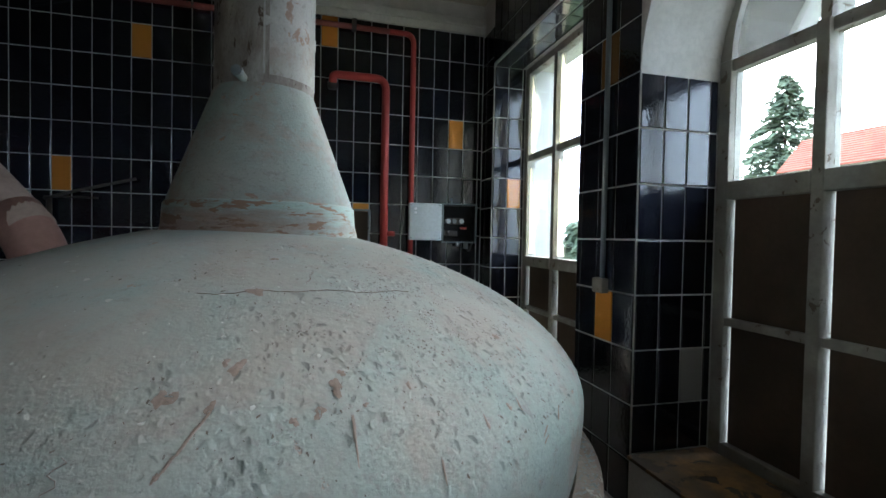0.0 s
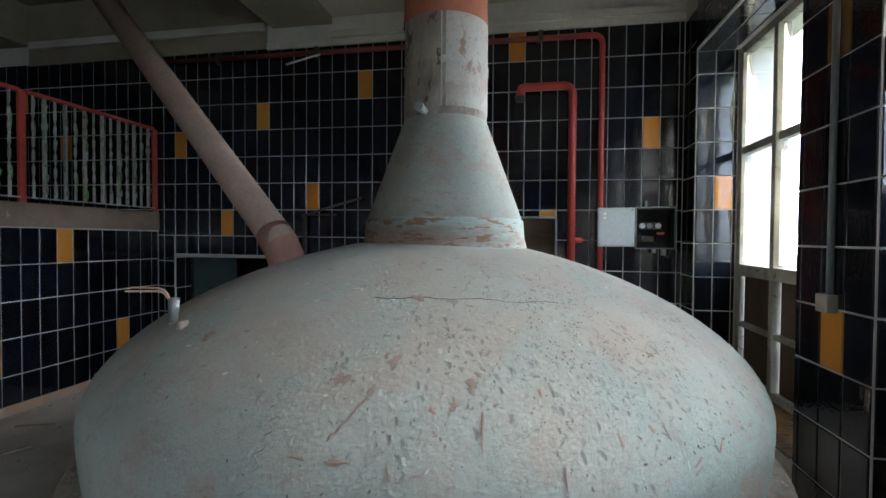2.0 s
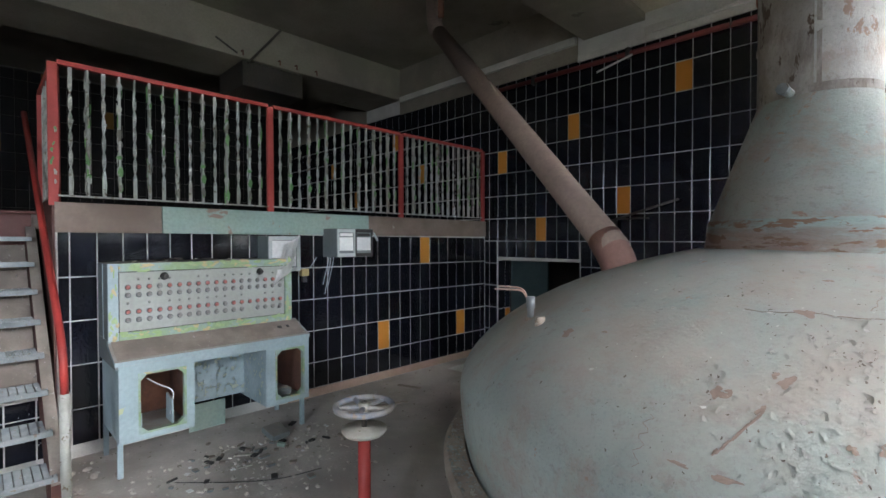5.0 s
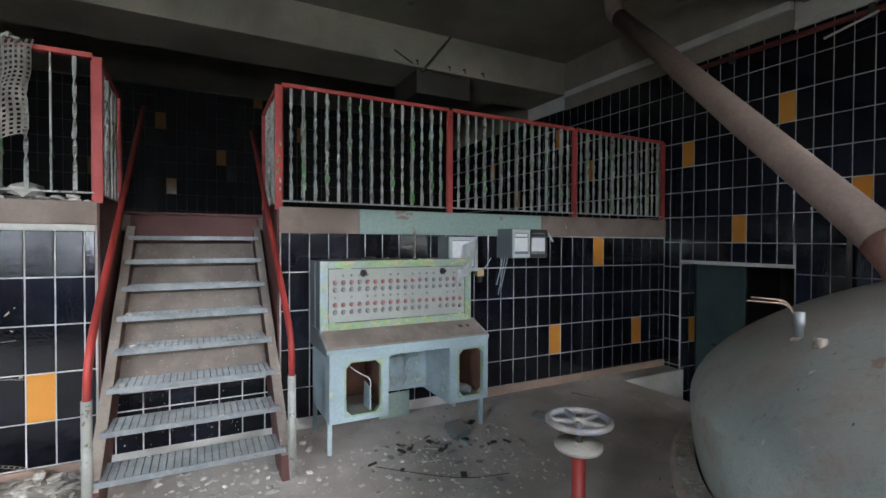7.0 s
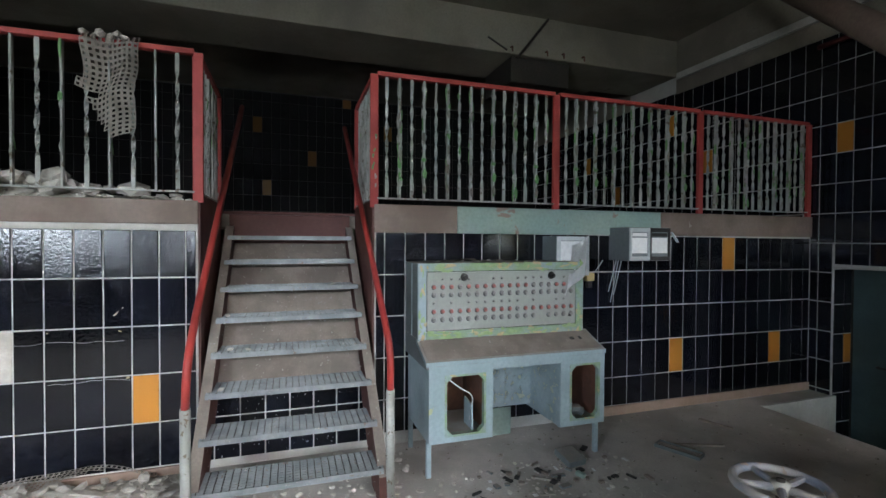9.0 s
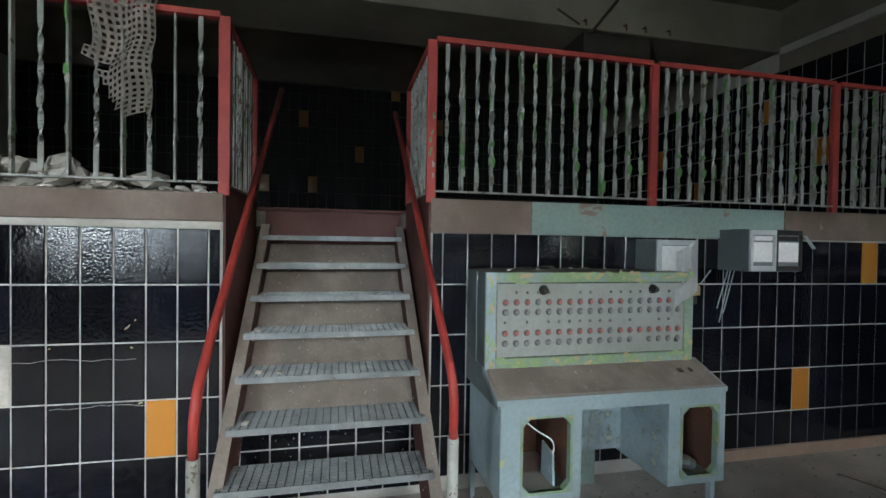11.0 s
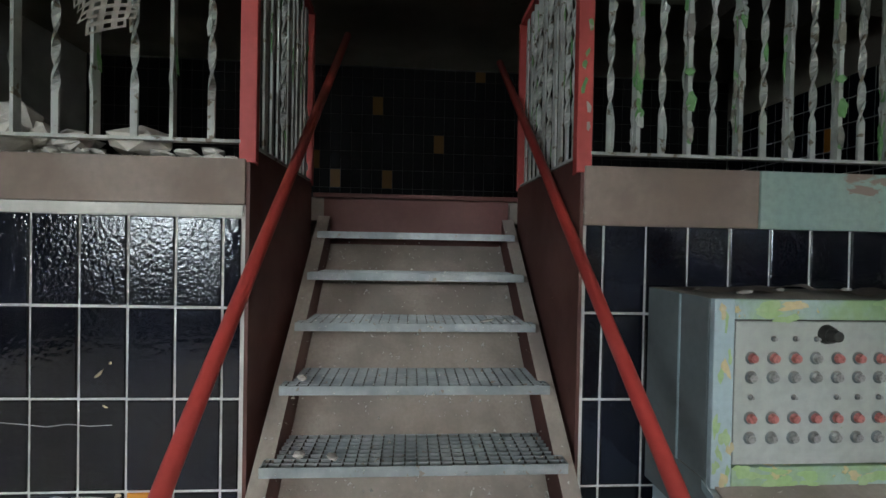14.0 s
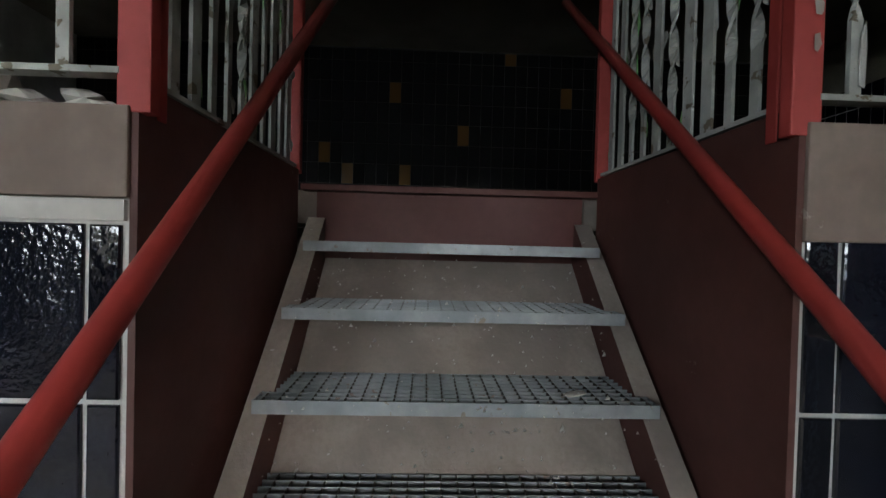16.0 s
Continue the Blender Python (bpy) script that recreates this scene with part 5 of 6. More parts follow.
part("pipe_run", tube(bend([(0.59, py, 0.6), (0.59, py, 2.80), (0.12, py, 2.80), (0.12, py + 0.05, 2.72)], 0.10, 8), 0.036, 16), RED, pipe, smooth=True)
part("side_stub", tube([(0.60, py, 1.40), (0.69, py, 1.40)], 0.024, 12), RED, pipe, smooth=True)
part("end_flange", tube([(0.12, py + 0.06, 2.745), (0.12, py + 0.035, 2.69)], 0.045, 14), DARKSTEEL, pipe, smooth=True)
pipe = thing("red_ceiling_pipe", (0.845, py + 0.03, 1.0), "thin red pipe along the top of the tiled wall", "pipe", group="red wall pipes")
part("pipe_run", tube(bend([(0.845, py + 0.03, 0.6), (0.845, py + 0.03, 3.245), (0.62, py + 0.03, 3.246)], 0.09, 8), 0.025, 14), RED, pipe, smooth=True)
# same pipe in darker red; its dim light is partly in the colour
part("pipe_run", tube([(0.62, py + 0.03, 3.246), (-3.70, py + 0.03, 3.27)], 0.0255, 14), DARKRED, pipe, "grimy red pipe run, darkened for weak light too", smooth=True)
for x in (-3.0, -1.9, -0.8, 0.3):
    part("clip", boxes((x - 0.02, x + 0.02, py + 0.0, NY - 0.002, 3.215, 3.315)), DARKSTEEL, pipe)
sb = thing("switch_box", (1.12, NY - 0.002, 1.32), "open grey switch box with contacts showing", "switch box")
part("back_box", boxes((1.135, 1.46, NY - 0.02, NY - 0.008, 1.33, 1.69), (1.135, 1.15, NY - 0.11, NY - 0.02, 1.33, 1.69), (1.445, 1.46, NY - 0.11, NY - 0.02, 1.33, 1.69), (1.15, 1.445, NY - 0.11, NY - 0.02, 1.33, 1.345), (1.15, 1.445, NY - 0.11, NY - 0.02, 1.675, 1.69)), DULLTILE, sb)
part("rim", boxes((1.13, 1.142, NY - 0.122, NY - 0.11, 1.325, 1.695), (1.453, 1.468, NY - 0.122, NY - 0.11, 1.325, 1.695), (1.142, 1.453, NY - 0.122, NY - 0.11, 1.683, 1.695), (1.142, 1.453, NY - 0.122, NY - 0.11, 1.325, 1.337)), SIDEGREY, sb)
part("liner", boxes((1.151, 1.444, NY - 0.0195, NY - 0.017, 1.346, 1.674)), DULLTILE, sb)
part("terminal_block", boxes((1.19, 1.36, NY - 0.06, NY - 0.021, 1.50, 1.56), (1.17, 1.30, NY - 0.05, NY - 0.021, 1.39, 1.44), bevel=0.004), DARKSTEEL, sb, "dark terminal block")
part("cover", boxes((0.815, 1.127, NY - 0.12, NY - 0.06, 1.345, 1.69), bevel=0.012), BOXGREY, sb, "light grey swung-open cover")
for i, (x, z) in enumerate(((1.20, 1.53), (1.26, 1.53), (1.33, 1.53), (1.22, 1.42))):
    part("contact", tube([(x, NY - 0.03, z), (x, NY - 0.085, z)], 0.022, 10), (BOXGREY, STEEL, BOXGREY, DARKSTEEL)[i], sb)
for x in (0.835, 1.107):
    for z in (1.365, 1.67):
        part("screw", tube([(x, NY - 0.119, z), (x, NY - 0.124, z)], 0.008, 10), STEEL, sb)
for z in (1.60, 1.635):
    part("stud", tube([(0.875, NY - 0.119, z), (0.875, NY - 0.128, z)], 0.012, 12), PAPER, sb, "white plastic stud")
part("bolt", tube([(1.23, NY - 0.06, 1.69), (1.23, NY - 0.06, 1.75)], 0.008, 8), STEEL, sb)
part("fuse", boxes((1.33, 1.38, NY - 0.08, NY - 0.03, 1.455, 1.475)), RED, sb, "small red fuse")
part("gland", tube([(1.38, NY - 0.06, 1.33), (1.38, NY - 0.06, 1.27)], 0.024, 10), STEEL, sb)
part("gland", tube([(1.30, NY - 0.06, 1.33), (1.30, NY - 0.06, 1.29)], 0.02, 10), STEEL, sb)
part("cable", tube(bend([(1.38, NY - 0.06, 1.28), (1.42, NY - 0.05, 1.24), (1.46, NY - 0.04, 1.36)], 0.06), 0.009, 8), BLACK, sb)
nic = thing("wall_cabinet", (0.29, NY - 0.002, 1.1), "open brown shelf box set on the tiled wall", "cabinet")
part("frame", boxes((0.10, 0.46, NY - 0.10, NY - 0.085, 1.60, 1.615), (0.45, 0.465, NY - 0.10, NY - 0.01, 1.1, 1.60), (0.10, 0.115, NY - 0.10, NY - 0.01, 1.1, 1.60), (0.115, 0.45, NY - 0.085, NY - 0.01, 1.60, 1.615)), STEEL, nic)
part("back", boxes((0.115, 0.45, NY - 0.02, NY - 0.012, 1.1, 1.598)), BOARD, nic)
part("shelf", boxes((0.115, 0.45, NY - 0.085, NY - 0.02, 1.44, 1.455)), BOARD, nic)

rod = thing("wall_lever", (-2.02, NY - 0.05, 1.0), "dark bent lever rod on the tiled wall", "lever")
part("upright", tube([(-2.02, NY - 0.05, 0.9), (-2.02, NY - 0.05, 1.63)], 0.02, 10), DARKSTEEL, rod, smooth=True)
part("arm", tube(bend([(-2.05, NY - 0.06, 1.62), (-1.85, NY - 0.07, 1.68), (-1.42, NY - 0.06, 1.80)], 0.1), 0.013, 10), DARKSTEEL, rod, smooth=True)
part("bracket", boxes((-2.06, -1.70, NY - 0.045, NY - 0.01, 1.63, 1.645)), DARKSTEEL, rod)

# low door in the passage
ld = thing("door_1", (DX0 + 0.02, NY + 0.2, -1.0), "dark teal steel door standing open in the low doorway", "door", kind="structure")
part("leaf", boxes((DX0 + 0.01, DX0 + 0.55, NY + 0.262, NY + 0.30, -0.98, DZ - 0.01), bevel=0.004), DOORTEAL, ld)
part("handle", tube(bend([(DX0 + 0.22, NY + 0.262, 0.30), (DX0 + 0.22, NY + 0.22, 0.30), (DX0 + 0.30, NY + 0.22, 0.30)], 0.02), 0.01, 8), BLACK, ld)
structure("trim_lintel", boxes((DX0, DX1, NY - 0.012, NY - 0.002, DZ - 0.004, DZ + 0.012)), PLASTER, "pale edge strip over the low doorway", "trim")

# red bar behind the kettle
rb = thing("red_steam_pipe", (-1.4, 2.9, 0), "red pipe with a white capped end behind the kettle", "pipe")
part("pipe_run", tube([(-1.62, 3.05, 0.93), (-0.6, 3.55, 1.03)], 0.024, 14), RED, rb, smooth=True)
part("capped_end", tube([(-1.70, 3.01, 0.922), (-1.62, 3.05, 0.93)], 0.034, 14), FRAMEWOOD, rb, smooth=True)
part("standpipe", tube([(-1.3, 3.2, 0.0), (-1.3, 3.2, 0.96)], 0.024, 12), RED, rb, smooth=True)

# conduit on the pilaster
cd = thing("wall_conduit", (EX - 0.02, 2.24, 1.15), "grey conduit with a small white junction box on the pilaster", "conduit")
part("conduit", tube([(EX - 0.022, 2.235, 1.10), (EX - 0.022, 2.235, 3.6)], 0.014, 10), SIDEGREY, cd, smooth=True)
part("junction_box", boxes((EX - 0.05, EX - 0.003, 2.20, 2.29, 1.09, 1.17), bevel=0.006), FRAMEWOOD, cd)

# ---- outside ----
ground = single("ground", boxes((-200, 200, -200, 200, -4.2, -4.0)), worn("meadow", (0.07, 0.1, 0.035), (0.1, 0.12, 0.05), rough=0.95, big=0.2, small=3, bump=0.3), (0, 0, -4), "grass and earth outside the windows", "ground", kind="structure")
ROOFTILE = worn("red_roof_tile", (0.34, 0.10, 0.06), (0.28, 0.085, 0.055), rough=0.85, big=0.8, small=6, bump=0.4)
house = thing("house", (28.5, 11.5, -4), "pale house with a red tiled roof seen through the window", "house")
part("wall", boxes((26, 31, 2.4, 21.2, -4, 5.6)), PLASTER, house)
bm = bmesh.new()
n = 14
for i in range(n):
    for s in (-1, 1):
        t0, t1 = i / n, (i + 1) / n
        x0, x1 = 28.5 + s * 3.0 * (1 - t0), 28.5 + s * 3.0 * (1 - t1)
        z0, z1 = 5.5 + 2.25 * t0, 5.5 + 2.25 * t1
        e0, e1 = 21.5 + 0.9 * t0, 21.5 + 0.9 * t1
        bm.faces.new([bm.verts.new(p) for p in ((x0, 2.0, z0 + 0.06), (x0, e0, z0 + 0.06), (x1, e1, z1), (x1, 2.0, z1))])
        bm.faces.new([bm.verts.new(p) for p in ((x0, 2.0, z0 - 0.05), (x0, e0, z0 - 0.05), (x0, e0, z0 + 0.06), (x0, 2.0, z0 + 0.06))])
part("roof", bm, ROOFTILE, house)
LEAF = worn("spruce_needles", (0.095, 0.13, 0.085), (0.14, 0.17, 0.10), rough=0.9, big=1.5, small=12, bump=0)
BARK = worn("bark", (0.12, 0.09, 0.06), (0.08, 0.06, 0.04), rough=0.95, bump=0.5)


def spruce(at, h, seed, spread=0.42):
    rng = random.Random(seed)
    t = thing("spruce_tree", at, "tall dark green spruce tree outside the window", "tree")
    x, y, z = at
    part("trunk", tube([(x, y, z), (x, y, z + h * 0.5), (x, y, z + h)], [0.28, 0.16, 0.03], 10), BARK, t)
    verts, faces = [], []

    def sprig(c, d, ln, wd):
        s = d.cross(Vector((0, 0, 1))).normalized()
        n = s.cross(d) * 0.1
        i = len(verts)
        verts.extend((tuple(c - d * ln * 0.4), tuple(c + s * wd), tuple(c + d * ln), tuple(c - s * wd), tuple(c + n)))
        faces.extend(((i, i + 1, i + 4), (i + 1, i + 2, i + 4), (i + 2, i + 3, i + 4), (i + 3, i, i + 4)))

    # drooping boughs, level by level, each hung with sprigs
    for k in range(520):
        u = rng.random() ** 0.85
        zz, a = z + h * (0.12 + 0.88 * u), rng.uniform(0, 2 * math.pi)
        reach = ((1 - u) * h * spread + 0.5) * rng.uniform(0.6, 1.15)
        rise = rng.uniform(-0.05, 0.2)
        for q in range(int(5 + reach * 4)):
            f = rng.uniform(0.12, 1.0)
            w = a + rng.gauss(0, 0.16) * (1.1 - f)
            c = Vector((x + reach * f * math.cos(w), y + reach * f * math.sin(w), zz + reach * (rise * f - 0.42 * f * f) + rng.uniform(-0.22, 0.08)))
            sprig(c, Vector((math.cos(w + rng.uniform(-0.9, 0.9)), math.sin(w), rng.uniform(-0.7, 0.25))).normalized(), rng.uniform(0.25, 0.6), rng.uniform(0.09, 0.2))
    me = bpy.data.meshes.new("crown")
    base = Vector(at)
    me.from_pydata([tuple(Vector(v) - base) for v in verts], [], faces)
    me.materials.append(LEAF)
    ob = new("crown", me)
    ob.parent = t
    BASE[ob.name] = base


spruce((32.7, 27.0, -4.0), 17.6, 1)
spruce((11.6, 19.2, -4.0), 6.2, 2, 0.22)

# ---- rubble, netting and litter ----
def chunk(rng, size, flat=0.6):
    bm = bmesh.new()
    bmesh.ops.create_icosphere(bm, subdivisions=1, radius=1)
    s = Vector((rng.uniform(0.6, 1.2), rng.uniform(0.6, 1.2), rng.uniform(0.35, 1.0) * flat)) * size
    for v in bm.verts:
        v.co = Vector((v.co.x * s.x, v.co.y * s.y, v.co.z * s.z)) * rng.uniform(0.7, 1.15)
    bmesh.ops.rotate(bm, verts=bm.verts, cent=(0, 0, 0), matrix=Euler((rng.uniform(-0.3, 0.3), rng.uniform(-0.3, 0.3), rng.uniform(0, 6.28))).to_matrix())
    low = min(v.co.z for v in bm.verts)
    bmesh.ops.translate(bm, verts=bm.verts, vec=(0, 0, -low))
    return bm


def heap(name, x0, x1, y0, y1, z, height, n, seed, material, label, sizes=(0.006, 0.03)):
    """Many small lumps lying over a low mound."""
    rng = random.Random(seed)
    verts, faces = [], []
    cx, cy = (x0 + x1) / 2, (y0 + y1) / 2
    k = 9
    rise = lambda x, y: height * max(0.0, 1 - ((x - cx) / (x1 - x0) * 2) ** 2) * max(0.0, 1 - ((y - cy) / (y1 - y0) * 2) ** 2) * (0.7 + 0.5 * noise.noise(Vector((x * 9, y * 9, seed))))
    if height > 0.01:
        g = 22
        for i in range(g + 1):
            for j in range(g + 1):
                x, y = x0 + (x1 - x0) * i / g, y0 + (y1 - y0) * j / g
                verts.append((x, y, z - 0.004 + rise(x, y) + (0.006 * rng.random() if 0 < i < g and 0 < j < g else 0)))
        faces += [(i * (g + 1) + j, (i + 1) * (g + 1) + j, (i + 1) * (g + 1) + j + 1, i * (g + 1) + j + 1) for i in range(g) for j in range(g)]
    for _ in range(n):
        x, y = rng.uniform(x0, x1), rng.uniform(y0, y1)
        s = sizes[0] + (sizes[1] - sizes[0]) * rng.random() ** 3
        bm = chunk(rng, s)
        b = len(verts)
        bm.verts.ensure_lookup_table()
        bm.verts.index_update()
        zz = z + rise(x, y) * (1 if height > 0.01 else 0)
        verts += [(x + v.co.x, y + v.co.y, zz + v.co.z - 0.001) for v in bm.verts]
        faces += [tuple(b + v.index for v in f.verts) for f in bm.faces]
        bm.free()
    me = bpy.data.meshes.new(name)
    me.from_pydata(verts, [], faces)
    me.materials.append(material)
    return tagged(new(name, me), label, "rubble", kind="stuff")


GRIT = worn("grit", (0.30, 0.27, 0.24), (0.2, 0.18, 0.155), chips=(0.55, 0.53, 0.5), rough=0.95, big=30, small=90, chip_at=0.6, chip_scale=40, bump=0.3)
heap("plaster_rubble", WX + 0.03, -3.12, -2.75, -0.98, 0.0, 0.13, 620, 1, RUBBLE, "heap of broken white plaster at the tiled wall", (0.008, 0.05))
heap("plaster_rubble", -3.70, -2.75, -0.98, 0.25, 0.0, 0.0, 420, 2, RUBBLE, "broken plaster pieces under and before the stair", (0.006, 0.035))
heap("floor_grit", WX + 0.05, -1.0, 0.2, 3.25, 0.0, 0.0, 900, 3, GRIT, "dark grit and crumbs scattered on the floor", (0.003, 0.014))
heap("floor_grit", -3.25, -2.3, 0.3, 1.6, 0.0, 0.0, 620, 4, RUBBLE, "pale crumbs scattered before the control desk", (0.003, 0.02))
heap("gallery_rubble", -4.25, WX - 0.015, -3.4, LEFT - 0.03, DECK, 0.13, 330, 5, RUBBLE, "broken plaster lying along the gallery edge", (0.01, 0.06))
heap("gallery_rubble", -4.0, WX + 0.012, -3.4, LEFT - 0.03, FAS1 - 0.03, 0.006, 160, 6, RUBBLE, "plaster crumbs on the gallery edge", (0.004, 0.016))

rng = random.Random(31)
for x, y, s in ((-3.5, -1.15, 0.07), (-3.42, -1.45, 0.09), (-3.3, -1.05, 0.06), (-3.55, -1.8, 0.08), (-3.25, -1.3, 0.05), (-3.35, -2.1, 0.10), (-3.0, -0.75, 0.06), (-2.95, -0.55, 0.05), (-2.98, -0.2, 0.055), (-2.92, -0.05, 0.05), (-3.02, -0.38, 0.04), (-3.1, 0.25, 0.03), (-2.95, 0.2, 0.035)):
    single("plaster_chunk", chunk(rng, s, 0.4), RUBBLE, (0, 0, 0), "flat broken chunk of white plaster on the floor", "rubble", group="plaster chunks").location = (x, y, 0.07 if x < -3.2 and y < -1.0 else 0.0)
for x, y, s in ((-3.84, -1.75, 0.12), (-3.86, -1.35, 0.10), (-3.83, -2.05, 0.1), (-3.85, -1.12, 0.05), (-3.84, -1.55, 0.07)):
    single("plaster_chunk", chunk(rng, s, 0.6), RUBBLE, (0, 0, 0), "broken lump of white plaster on the gallery floor", "rubble", group="plaster chunks").location = (x, y, DECK + 0.04)
# pebbles of plaster lying on the stair treads
for k, y in ((2, -0.83), (3, -0.80), (5, -0.15), (4, -0.84), (3, -0.70)):
    x, z = SX - RUN * k - 0.06, SZ + RISE * k
    single("plaster_chunk", chunk(rng, 0.028, 0.5), RUBBLE, (0, 0, 0), "small plaster piece lying on a stair tread", "rubble", group="plaster chunks").location = (x, y, z - 0.002)


def net(name, at, fn, nu, nv, keep, label, hole=0.3):
    """A perforated sheet: fn maps (u, v) in 0..1 to a place."""
    verts, faces, seen = [], [], {}

    def vert(u, v):
        key = (round(u, 4), round(v, 4))
        if key not in seen:
            seen[key] = len(verts)
            verts.append(fn(u, v))
        return seen[key]
    for i in range(nu):
        for j in range(nv):
            if not keep((i + 0.5) / nu, (j + 0.5) / nv):
                continue
            c = [(0, 0), (1, 0), (1, 1), (0, 1)]
            o = [vert((i + a) / nu, (j + b) / nv) for a, b in c]
            n = [vert((i + 0.5 + (a - 0.5) * 2 * hole) / nu, (j + 0.5 + (b - 0.5) * 2 * hole) / nv) for a, b in c]
            faces += [(o[k], o[(k + 1) % 4], n[(k + 1) % 4], n[k]) for k in range(4)]
    bm = bmesh.new()
    vs = [bm.verts.new(v) for v in verts]
    for f in faces:
        bm.faces.new([vs[k] for k in f])
    bmesh.ops.solidify(bm, geom=bm.faces[:], thickness=0.004)
    return single(name, bm, NETTING, at, label, "netting")


NETTING = worn("dirty_netting", (0.52, 0.48, 0.42), (0.40, 0.36, 0.31), rough=0.95, big=12, small=90, bump=0.3)


def hung(u, v):
    y = -1.605 + 0.31 * u + 0.02 * math.sin(4 * v + 2 * u)
    z = 2.60 - 0.61 * v - 0.05 * math.sin(5 * u) * v
    x = WX + 0.04 + 0.022 * math.sin(9 * u + 3 * v) + 0.02 * math.sin(14 * v)
    if v < 0.06:
        x, z = WX - 0.01 + v * 0.8, 2.585 + 0.012 * math.sin(8 * u)
    return (x, y, z)


def untorn(u, v):
    left = 0.12 if v < 0.42 else 0.0 if v < 0.52 else 0.14 + (v - 0.52) * 1.15
    return u > left and not (0.50 < v < 0.55 and u < 0.4) and not (v > 0.93 and u > 0.9)


net("torn_netting", (WX, -1.45, 2.5), hung, 11, 21, untorn, "torn plaster netting hanging over the gallery rail", 0.25)
bm = bmesh.new()
rng = random.Random(4)
for k in range(46):
    c = chunk(rng, rng.uniform(0.012, 0.03), 0.9)
    off = Vector((WX + rng.uniform(-0.02, 0.04), -1.47 + rng.uniform(-0.10, 0.13), 2.55 + rng.uniform(-0.03, 0.05)))
    me = bpy.data.meshes.new("lump")
    bmesh.ops.translate(c, verts=c.verts, vec=off)
    c.to_mesh(me)
    c.free()
    bm.from_mesh(me)
    bpy.data.meshes.remove(me)
single("netting_wad", bm, NETTING, (WX, -1.47, 2.55), "crumpled wad of dirty netting on the rail", "netting")
net("torn_netting", (-3.5, -1.5, 0.1), lambda u, v: (WX + 0.06 + 0.42 * v, -2.05 + 0.85 * u, 0.05 + 0.08 * math.sin(math.pi * u) * (1 - v * 0.8) + 0.012 * math.sin(11 * u + 5 * v)), 34, 15, lambda u, v: v < 0.26 + 0.22 * math.sin(5 * u + 0.5), "perforated plaster netting lying on the rubble")

# chipped glaze on the tiled wall
rng = random.Random(61)
chips = thing("glaze_chips", (WX + 0.008, -1.4, 0.9), "yellowish chips where the black glaze broke off", "wall damage", kind="structure")
for y, z, w, h, rot in CHIPS:
    bm = bmesh.new()
    ragged(bm, Vector((WX + 0.008, y, z)), Vector((1, 0, 0)), Vector((0, 0, -1)), Vector((0, 1, 0)), w, h, rot, rng, 9, 0.0012)
    part("glaze_chip", bm, CREAMPAINT, chips)
for y0, y1, z in ((-2.15, -1.38, 0.83), (-1.75, -1.33, 0.60)):
    part("glaze_crack", tube([(WX + 0.0085, y0 + (y1 - y0) * k / 12, z + rng.uniform(-0.008, 0.008)) for k in range(13)], 0.0011, 5), GROUT, chips, "pale hairline crack across the tiles")
# plaster lumps heaped behind the gallery bars
for k in range(34):
    y = -1.55 - 1.0 * rng.random() ** 1.2
    size = rng.uniform(0.05, 0.10) * (0.8 if y > -1.7 else 1)
    single("plaster_chunk", chunk(rng, size, 0.8), RUBBLE, (0, 0, 0), "broken lump of white plaster on the gallery floor", "rubble", group="plaster chunks").location = (rng.uniform(-3.95, -3.82), y, DECK + 0.05 + 0.05 * min(1.0, max(0.0, -1.6 - y) / 0.3))
for k in range(9):
    single("plaster_chunk", chunk(rng, rng.uniform(0.02, 0.045), 0.6), RUBBLE, (0, 0, 0), "small plaster piece on the gallery edge", "rubble", group="plaster chunks").location = (-3.805 + rng.uniform(-0.02, 0.01), rng.uniform(-1.6, -1.03), DECK + 0.03)

# litter before the desk
lit = random.Random(9)


def scrap(name, label, cat, mat, x, y, l, w, h, turn, tilt=0.0):
    bm = boxes((-l / 2, l / 2, -w / 2, w / 2, 0, h), bevel=min(h, w) * 0.2)
    ob = single(name, bm, mat, (0, 0, 0), label, cat)
    ob.matrix_basis = pose(x, y, 0.001 + abs(math.sin(radians(tilt))) * l / 2, 0, tilt, turn)
    return ob


scrap("black_board", "black plastic box lid lying tilted on the floor", "lid", SIDEGREY, -3.16, 1.26, 0.15, 0.14, 0.045, 8, 14)
scrap("wood_strip", "thin splinter of pale wood on the floor", "wood", FRAMEWOOD, -3.02, 0.98, 0.13, 0.016, 0.01, 55)
scrap("wood_strip", "thin splinter of pale wood on the floor", "wood", FRAMEWOOD, -2.86, 0.92, 0.09, 0.018, 0.008, 80)
scrap("plastic_piece", "small turquoise plastic piece on the floor", "plastic", TEAL, -2.98, 1.22, 0.06, 0.03, 0.025, 20)
scrap("wood_lath", "dark broken wooden lath on the floor", "wood", RISER, -3.1, 2.25, 0.36, 0.02, 0.012, 68)
gx0, gy0 = -3.07, 2.06
grille = thing("lamp_grille", (gx0, gy0, 0), "grey slatted lamp grille lying on the dusty floor", "grille")
part("rim", boxes((gx0 - 0.05, gx0 - 0.043, gy0 - 0.145, gy0 + 0.145, 0, 0.024), (gx0 + 0.043, gx0 + 0.05, gy0 - 0.145, gy0 + 0.145, 0, 0.024), (gx0 - 0.043, gx0 + 0.043, gy0 - 0.145, gy0 - 0.138, 0, 0.024), (gx0 - 0.043, gx0 + 0.043, gy0 + 0.138, gy0 + 0.145, 0, 0.024)), SIDEGREY, grille)
